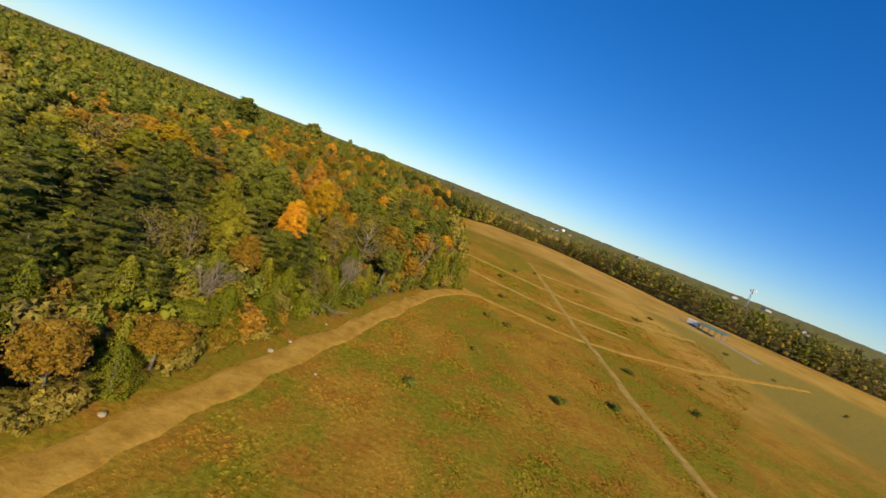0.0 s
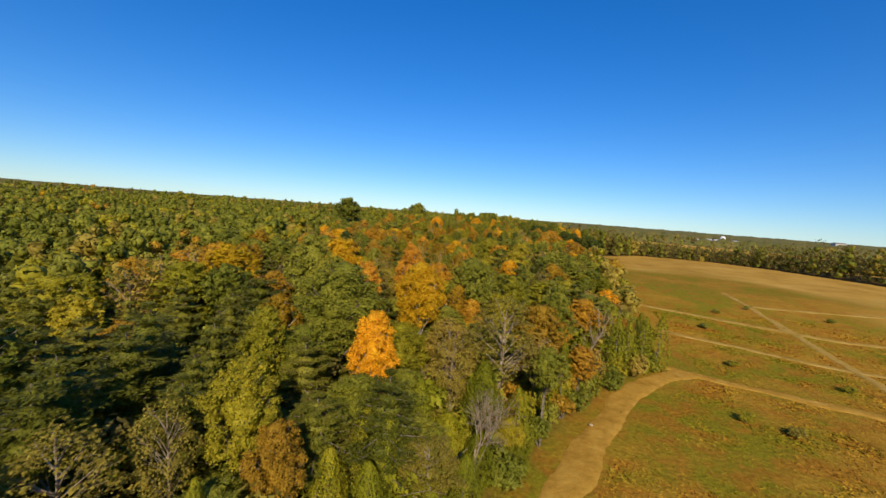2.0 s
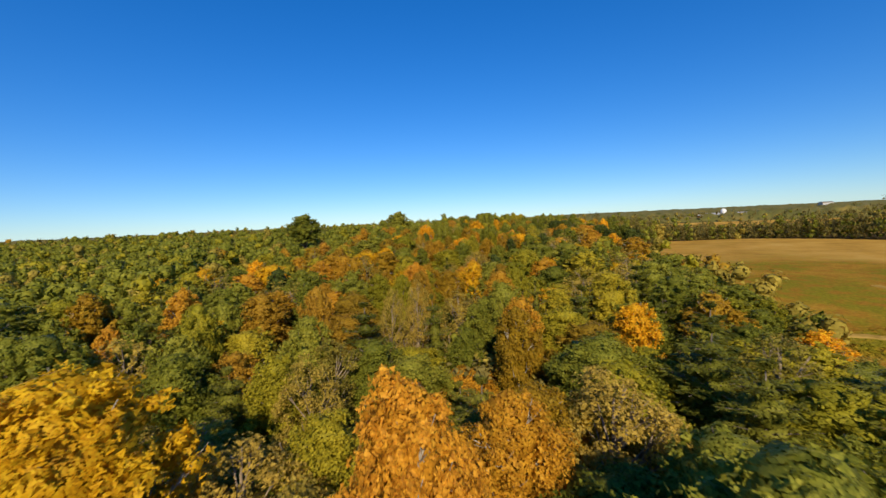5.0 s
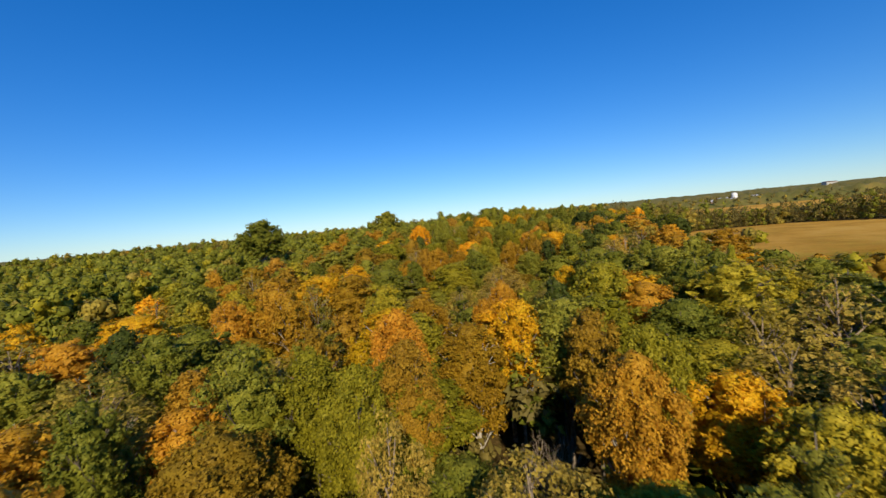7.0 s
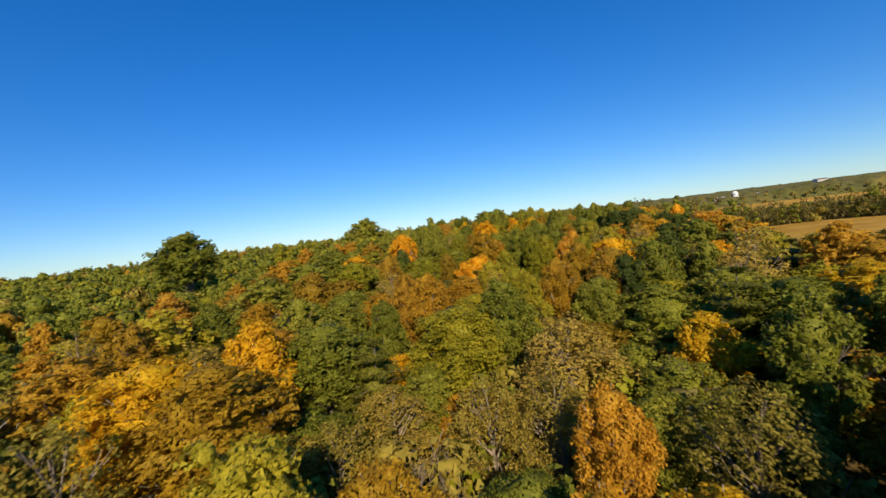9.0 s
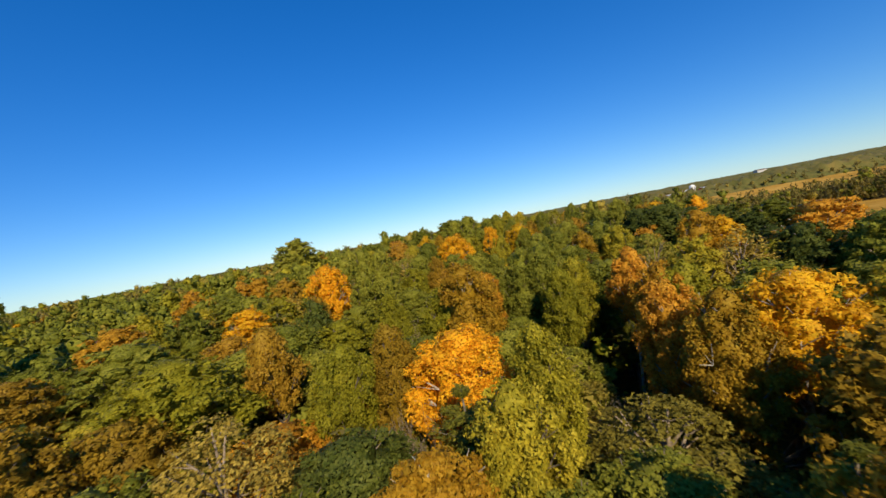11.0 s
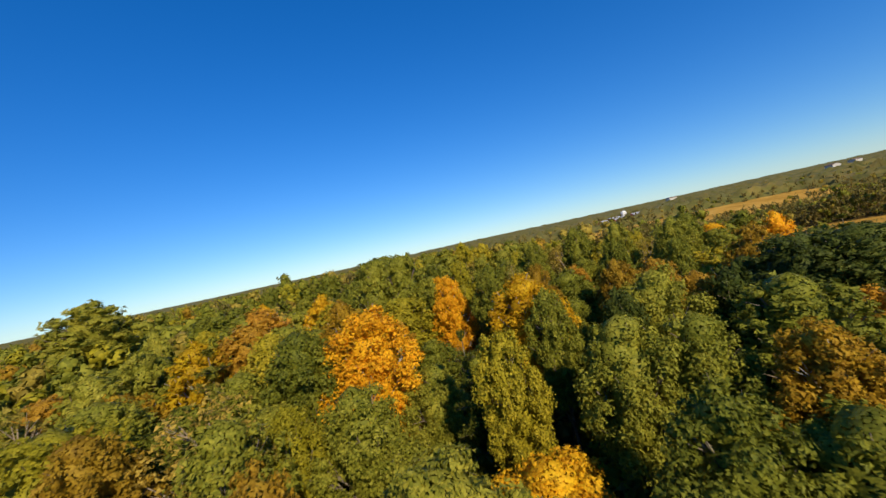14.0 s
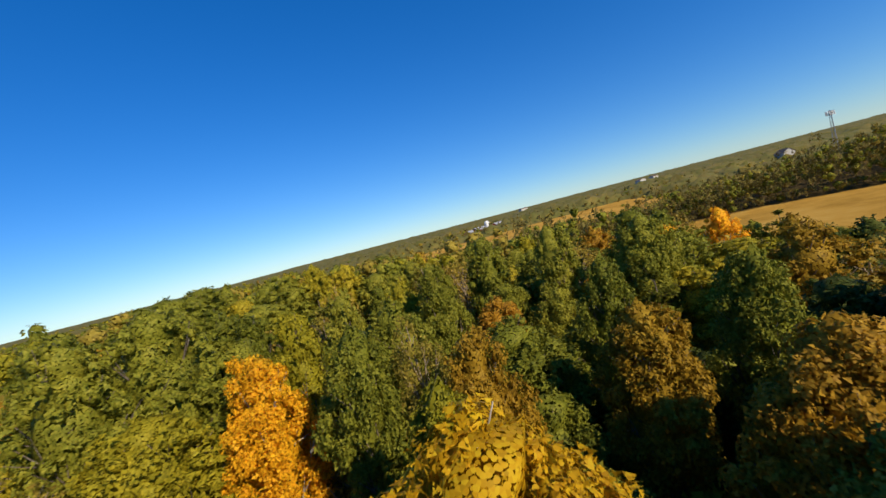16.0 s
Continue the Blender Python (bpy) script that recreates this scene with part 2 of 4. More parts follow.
def sticks_mesh(name, sticks, mat, sides=5):
    """Tapered limbs: start, end, and the two radii."""
    vs, fs = [], []
    for p, q, r0, r1 in sticks:
        p, q = np.array(p, float), np.array(q, float)
        d = unit(q - p)
        a = unit(np.cross(d, (0.31, 0.85, 0.42)))
        b = np.cross(d, a)
        k = len(vs)
        for c, r in ((p, r0), (q, r1)):
            for i in range(sides):
                w = 2 * math.pi * i / sides
                vs.append(c + (a * math.cos(w) + b * math.sin(w)) * r)
        for i in range(sides):
            j = (i + 1) % sides
            fs.append((k + i, k + j, k + sides + j, k + sides + i))
    return mesh_from(name, vs, fs, mat)


def part(name, bm, mat, parent, label=""):
    me = bpy.data.meshes.new(name)
    bmesh.ops.recalc_face_normals(bm, faces=bm.faces)
    bm.to_mesh(me)
    bm.free()
    me.materials.append(mat)
    ob = new(name, me)
    ob.parent = parent
    return tagged(ob, label)


# ---- the ground ----
def ground_axis(lo, hi, fine, reach=4600.0):
    inner = np.arange(lo, hi + 0.1, fine)
    steps, d = [], fine
    while sum(steps) < reach:
        d *= 1.18
        steps.append(d)
    out = np.cumsum(steps)
    return np.concatenate([lo - out[::-1], inner, hi + out])


def build_ground():
    xs, ys = ground_axis(-60, 170, 2.0), ground_axis(-10, 270, 2.0)
    gx, gy = np.meshgrid(xs, ys)
    rng = np.random.default_rng(3)
    inner = (np.abs(gx) < 200) & (np.abs(gy - 120) < 220)
    z = height(gx, gy) + rng.normal(size=gx.shape) * 0.02 * inner
    w = len(xs)
    idx = np.arange(gx.size).reshape(gx.shape)
    faces = np.stack([idx[:-1, :-1], idx[:-1, 1:], idx[1:, 1:], idx[1:, :-1]], axis=-1).reshape(-1, 4)
    me = mesh_from("ground", np.stack([gx, gy, z], axis=-1).reshape(-1, 3), faces, GROUND)
    depth, far_field = field_depth(gx, gy).ravel(), crop_depth(gx, gy).ravel()
    x, y = gx.ravel(), gy.ravel()
    wob = 6 * np.sin(x / 9) + 5 * np.sin(y / 7 + x / 13)
    covers = {
        "wood": (1 - smooth(-3, 0.5, np.maximum(depth, far_field))) * (1 - smooth(210, 300, np.hypot(x + 20, y - 90))),
        "crop": np.maximum(smooth(-1, 2, far_field), 0.85 * smooth(150, 175, y + wob) + 0.75 * smooth(48, 72, x + wob) * smooth(50, 90, y + wob)).clip(0, 1),
        "lawn": smooth(88, 96, x + 0.15 * y) * (1 - smooth(112, 120, y + 0.35 * (x - 100))),
    }
    for k, v in covers.items():
        me.attributes.new(k, "FLOAT", "POINT").data.foreach_set("value", v.astype(np.float32))
    me.polygons.foreach_set("use_smooth", np.ones(len(faces), bool))
    return tagged(new("ground", me), "rolling meadow and leaf-littered woodland ground in autumn", "ground", kind="structure")


build_ground()


def track(name, points, width, mat, label, lift=0.10, wobble=0.22, seed=1):
    """A trodden or driven strip along the points, with uneven borders."""
    rng = np.random.default_rng(seed)
    p = np.array(points, float)
    s = np.concatenate([[0], np.cumsum(np.hypot(*np.diff(p, axis=0).T))])
    n = max(8, int(s[-1] / 0.7))
    u = np.linspace(0, s[-1], n)
    c = np.stack([np.interp(u, s, p[:, 0]), np.interp(u, s, p[:, 1])], axis=1)
    for _ in range(6):
        c[1:-1] = (c[:-2] + 2 * c[1:-1] + c[2:]) / 4
    d = unit(np.gradient(c, axis=0))
    nrm = np.stack([-d[:, 1], d[:, 0]], axis=1)
    cols = 7
    vs = []
    lo = width / 2 + np.convolve(rng.normal(size=n + 4), np.ones(5) / 5, "valid") * wobble * 1.6
    hi = width / 2 + np.convolve(rng.normal(size=n + 4), np.ones(5) / 5, "valid") * wobble * 1.6
    for k in range(cols):
        f = k / (cols - 1)
        off = -lo * (1 - f) + hi * f
        q = c + nrm * off[:, None]
        rut = -0.05 if k in (2, 4) else 0.0
        fall = -0.16 if k in (0, cols - 1) else 0.0
        vs.append(np.column_stack([q, height(q[:, 0], q[:, 1]) + lift + rut + fall + rng.normal(size=n) * 0.015]))
    v = np.stack(vs, axis=1).reshape(-1, 3)
    idx = np.arange(n * cols).reshape(n, cols)
    f = np.stack([idx[:-1, :-1], idx[:-1, 1:], idx[1:, 1:], idx[1:, :-1]], axis=-1).reshape(-1, 4)
    me = mesh_from(name, v, f, mat)
    me.polygons.foreach_set("use_smooth", np.ones(len(f), bool))
    return tagged(new(name, me), label, "track", kind="structure")


track("road", [(-24, -20), (-16.5, 4), (-11.2, 16), (-8.4, 24), (-6.6, 30), (-4.4, 36), (0.4, 51), (4.0, 61), (8.5, 69.5), (13.0, 73.0)], 2.7, DIRT,
      "sandy packed-dirt farm road along the edge of the wood", seed=2)
track("path_east", [(11, 74.2), (16.3, 72), (24.8, 69.8), (32, 68.4), (42.6, 70.9), (60, 77.5), (78, 86), (110, 100)], 1.5, DIRT, "narrow bare dirt path across the meadow", seed=3)
track("path_north", [(33, 14), (32.7, 41), (33, 50), (34.5, 68.5), (35.5, 94), (35.2, 128)], 1.3, WORN, "worn straight grass path up the meadow", seed=4)
track("path_terrace_lower", [(11.5, 107), (28.9, 101.4), (40.6, 98), (55, 99), (80, 106)], 1.4, WORN, "pale trodden band across the meadow", seed=5)
track("path_terrace_upper", [(36, 116), (41, 116.3), (56, 119), (71, 124), (90, 131)], 1.3, WORN, "pale trodden band across the upper meadow", seed=6)
track("path_terrace_west", [(12, 92), (20, 89), (33, 84), (50, 84)], 1.3, WORN, "pale trodden band through rough grass", seed=7)


# ---- trees: shapes ----
def broad_shape(rng, leaves, size, crown_from=0.40, spread=1.7, fill=1.0, core=1, peak=0.62, gaps=0.0):
    """A leafy crown ten metres high, built of knobs of foliage on uneven boughs, and its trunk with limbs."""
    z0, tall = 10 * crown_from, 10 * (1 - crown_from)

    def reach(u):
        low = 0.62 + 0.38 * np.clip(u / 0.38, 0, 1)
        top = np.clip(1 - ((u - 0.38).clip(0) / 0.62) ** 2, 0, 1) ** peak
        return spread * low * top

    count = 104
    grid = np.linspace(0.03, 0.975, 200)
    area = np.cumsum(reach(grid) + 0.25 * spread)
    u = np.interp((np.arange(count) + 0.5) / count * area[-1], area, grid)
    w = np.arange(count) * 2.399963 + rng.uniform(-0.35, 0.35, count)
    a, b, c = rng.uniform(0, 6.28, 3)
    bough = np.sin(3 * w + 4.5 * u + a) + np.sin(2 * w - 9 * u + b) + 0.8 * np.sin(5 * w + 13 * u + c)
    stay = bough > -1.75 + gaps
    u, w, bough = u[stay], w[stay], bough[stay]
    k = spread * rng.uniform(0.16, 0.30, len(u)) * (1.0 - 0.25 * u)
    rr = np.maximum(reach(u) * (0.86 + 0.13 * bough) - 0.6 * k, 0.05)
    cen = np.stack([rr * np.cos(w), rr * np.sin(w), z0 + tall * u - 0.5 * k + rng.normal(size=len(u)) * 0.12], axis=1)
    out = unit(np.stack([np.cos(w), np.sin(w), 0.35 + 0.9 * u], axis=1))
    share = k ** 2 * np.where(u < 0.25, 0.6, 1.0)
    pick = rng.choice(len(u), size=leaves, p=share / share.sum())
    d = unit(rng.normal(size=(leaves, 3)) + out[pick] * 0.75)
    p = cen[pick] + d * (k[pick] * rng.uniform(0.66, 1.30, leaves) * fill)[:, None] * np.array([1, 1, 0.82])
    n = d * 0.6 + np.array([0, 0, 0.35]) + rng.normal(size=(leaves, 3)) * 0.45
    sticks = [((0, 0, -0.3), (0.05, 0.03, 4.5), 0.15, 0.11), ((0.05, 0.03, 4.5), (0.0, 0.05, 9.0), 0.11, 0.03)]
    for i in range(0, len(u), 3):
        base = min(max(3.0, cen[i, 2] - 1.0 - 0.6 * rr[i]), 8.4)
        sticks.append(((0.02, 0.03, base), tuple(cen[i]), 0.05, 0.016))
        for _ in range(2):
            sticks.append((tuple(cen[i] * 0.65 + np.array([0, 0, base]) * 0.35), tuple(cen[i] + unit(rng.normal(size=3)) * k[i] * 1.2), 0.022, 0.008))
    sprays = leaf_sprays(rng, p, n, size, slim=0.88)
    if core:
        heart = np.linspace(0.08, 0.86, 7)
        mid = np.stack([heart * 0, heart * 0, z0 + tall * heart], axis=1)
        sprays = foliage(clumps(rng, np.concatenate([cen, mid]), np.concatenate([k * 0.60, reach(heart) * 0.58]), core, 0.16), sprays)
    return sprays, sticks


def pine_shape(rng, tufts, size, spread=2.6):
    """Layered, slightly drooping branches with flat sprays of needles."""
    sticks = [((0, 0, -0.3), (0.05, 0, 5.0), 0.17, 0.11), ((0.05, 0, 5.0), (0, 0.05, 9.7), 0.11, 0.02)]
    cs, ns, al, inner = [], [], [], []
    levels = 9
    per = max(2, int(tufts / (levels * 6.5)))
    for i in range(levels):
        f = i / (levels - 1)
        z = 3.4 + 6.2 * f
        reach = spread * (1 - f ** 1.7) ** 0.75 * (0.8 + 0.2 * min(1, f * 3)) + 0.22
        arms = int(rng.integers(5, 8))
        off = rng.uniform(0, 6.28)
        for k in range(arms):
            w = off + 2 * math.pi * k / arms + rng.uniform(-0.3, 0.3)
            ln = reach * rng.uniform(0.72, 1.1)
            tip = np.array([math.cos(w) * ln, math.sin(w) * ln, z + ln * rng.uniform(-0.12, 0.22)])
            root = np.array([0, 0, z - 0.1])
            sticks.append((tuple(root), tuple(tip), 0.045, 0.012))
            u = rng.uniform(0.22, 1.05, per) ** 0.8
            side = np.array([-math.sin(w), math.cos(w), 0.0])
            lat = rng.uniform(-1, 1, per) * ln * 0.33 * (1.15 - np.abs(u - 0.55))
            p = root + (tip - root) * u[:, None] + side * lat[:, None] + np.array([0, 0, 1.0]) * (rng.normal(size=per) * 0.06 + 0.06)[:, None]
            cs.append(p)
            ns.append(np.array([0, 0, 1.0]) + rng.normal(size=(per, 3)) * 0.26)
            if k == 0:
                inner.append((root, reach * 0.42))
            al.append(np.tile(unit(tip - root), (per, 1)) + side * np.sign(lat)[:, None] * 0.8)
    c, n, a = np.concatenate(cs), np.concatenate(ns), np.concatenate(al)
    mass = clumps(rng, [i[0] for i in inner], [i[1] for i in inner], 1, 0.25)
    return foliage(mass, leaf_sprays(rng, c, n, size, along=a, slim=0.42)), sticks


def cedar_shape(rng, leaves, size, spread=2.0):
    """A dense upright column that tapers to a ragged tip."""
    f = rng.uniform(0, 1, leaves) ** 1.25
    w = rng.uniform(0, 2 * math.pi, leaves)
    flute = 1 + 0.16 * np.sin(w * 5 + f * 4) + 0.12 * np.sin(w * 9 - f * 13)
    r = spread * np.where(f < 0.25, 0.72 + 1.1 * f, 1.0 * (1 - (f - 0.25) / 0.78) ** 0.75) * flute * rng.uniform(0.80, 1.05, leaves)
    p = np.stack([r * np.cos(w), r * np.sin(w), 0.35 + f * 9.6], axis=1)
    n = np.stack([np.cos(w), np.sin(w), np.full(leaves, 0.5)], axis=1) + rng.normal(size=(leaves, 3)) * 0.35
    al = np.stack([np.cos(w) * 0.4, np.sin(w) * 0.4, np.ones(leaves)], axis=1)
    return leaf_sprays(rng, p, n, size, along=al, slim=0.5), [((0, 0, -0.2), (0, 0, 5), 0.16, 0.08), ((0, 0, 5), (0, 0, 9.4), 0.08, 0.02)]


def bare_shape(rng, depth=4):
    """Limbs that fork into twigs, with no leaves left."""
    sticks = []

    def grow(p, d, ln, r, left):
        q = p + d * ln
        sticks.append((tuple(p), tuple(q), r, r * 0.62))
        if left == 0:
            return
        for _ in range(int(rng.integers(3, 5))):
            nd = unit(d + rng.normal(size=3) * 0.48 + np.array([0, 0, 0.14]))
            at = p + d * ln * rng.uniform(0.45, 1.0)
            grow(at, nd, ln * rng.uniform(0.55, 0.82), r * 0.56, left - 1)

    grow(np.array([0, 0, -0.3]), unit(np.array([0.05, 0.02, 1.0])), 3.6, 0.17, depth)
    return sticks


PROTO = {}


def make_protos():
    rng = np.random.default_rng(11)
    for level, (leaves, size, pleaves, psize) in {"close": (12500, 0.108, 7000, 0.17), "near": (4000, 0.15, 3200, 0.26), "mid": (1500, 0.245, 1300, 0.42)}.items():
        sides = 5 if level == "close" else 3
        made = []
        for i in range(12):
            q, s = broad_shape(rng, leaves, size, crown_from=(0.50, 0.56, 0.60, 0.46)[i % 4] + (0.04 if i > 7 else 0.0), spread=(1.75, 1.6, 1.85, 1.7)[i % 4], peak=(0.52, 0.64, 0.48, 0.58)[i % 4])
            made.append((leaves_mesh("crown", q, LEAF["oak"]), sticks_mesh("trunk", s, BARK, sides)))
        PROTO["broad", level] = made
        made = []
        for i in range(3):
            q, s = broad_shape(rng, int(leaves * 0.72), size * 0.92, crown_from=0.46, spread=1.65, fill=1.12, core=0, gaps=0.5)
            s = s + [k for k in bare_shape(rng, 3) if level == "close"]
            made.append((leaves_mesh("crown", q, LEAF["beech"]), sticks_mesh("trunk", s, BARE_BARK, 4 if level == "close" else 3)))
        PROTO["sparse", level] = made
        made = []
        for i in range(4):
            q, s = pine_shape(rng, pleaves, psize, spread=(2.0, 1.8, 2.2, 1.7)[i])
            made.append((leaves_mesh("crown", q, LEAF["pine"]), sticks_mesh("trunk", s, BARK, sides)))
        PROTO["pine", level] = made
        made = []
        for i in range(3):
            q, s = cedar_shape(rng, int(leaves * 0.9), size * 1.35, spread=1.7)
            made.append((leaves_mesh("crown", q, LEAF["cedar"]), sticks_mesh("trunk", s, BARK, 4)))
        PROTO["cedar", level] = made
        PROTO["bare", level] = [(None, sticks_mesh("trunk", bare_shape(rng, 5 if level == "close" else 4), BARE_BARK, 3)) for _ in range(4)]


make_protos()

KINDS = {
    "oak": ("oak_tree", "broad", BARK, "broad oak tree with a dense dull-green crown", "tree", 1.7),
    "tulip": ("tulip_tree", "broad", BARK, "leafy tree with a yellow-green autumn crown", "tree", 1.7),
    "maple": ("maple_tree", "broad", PALE_BARK, "maple tree in orange autumn leaf with pale limbs", "tree", 1.7),
    "hickory": ("hickory_tree", "broad", PALE_BARK, "hickory tree in bright golden-yellow autumn leaf", "tree", 1.7),
    "beech": ("beech_tree", "sparse", BARE_BARK, "half-bare tree with thin olive-brown leaves", "tree", 1.7),
    "rust": ("red_oak_tree", "broad", BARK, "red oak tree with rust-brown autumn leaves", "tree", 1.7),
    "holly_and_shaded": ("holly_oak_tree", "broad", BARK, "large tree with a dense crown, very dark green partly to paint shade", "tree", 1.7),
    "pine": ("pine_tree", "pine", BARK, "dark green pine tree with layered drooping branches", "pine", 1.95),
    "cedar": ("cedar_tree", "cedar", BARK, "dense upright cedar tree, yellowish green", "cedar", 1.7),
    "bare": ("bare_tree", "bare", BARE_BARK, "leafless grey tree with forked bare branches", "tree", 2.6),
}
planted = []


def plant(kind, x, y, top, radius, rng, turn=None, lean=0.03):
    """One tree with its foot on the ground, its tip at the height top and a crown of that radius."""
    name, shape, bark, label, cat, native = KINDS[kind]
    off = trail_distance(np.array(x), np.array(y))
    g = float(height(x, y))
    made = PROTO[shape, "close" if off < 8 else "near" if off < 18 else "mid"]
    if shape == "broad":  # slender trees carry a short, high crown
        made = made[8:] if radius < 0.14 * (top - g) else made[:8]
    crown, trunk = made[int(rng.integers(0, len(made)))]
    tree = new(name)
    tree.empty_display_size = 0.5
    tree.matrix_world = (pose(x, y, g, 0, 0, rng.uniform(0, 360) if turn is None else turn) @ pose(0, 0, 0, rng.normal() * lean * 57, rng.normal() * lean * 57, 0)
                         @ Matrix.Diagonal((radius / native, radius / native, (top - g) / 10.0, 1)))
    t = new("trunk", trunk)
    t.parent = tree
    t.material_slots[0].link = "OBJECT"
    t.material_slots[0].material = bark
    if crown:
        c = new("crown", crown)
        c.parent = tree
        c.material_slots[0].link = "OBJECT"
        c.material_slots[0].material = LEAF[kind]
    tagged(tree, label, cat, group=name.replace("_", " ") + "s of the wood")
    planted.append((x, y, radius))
    return tree


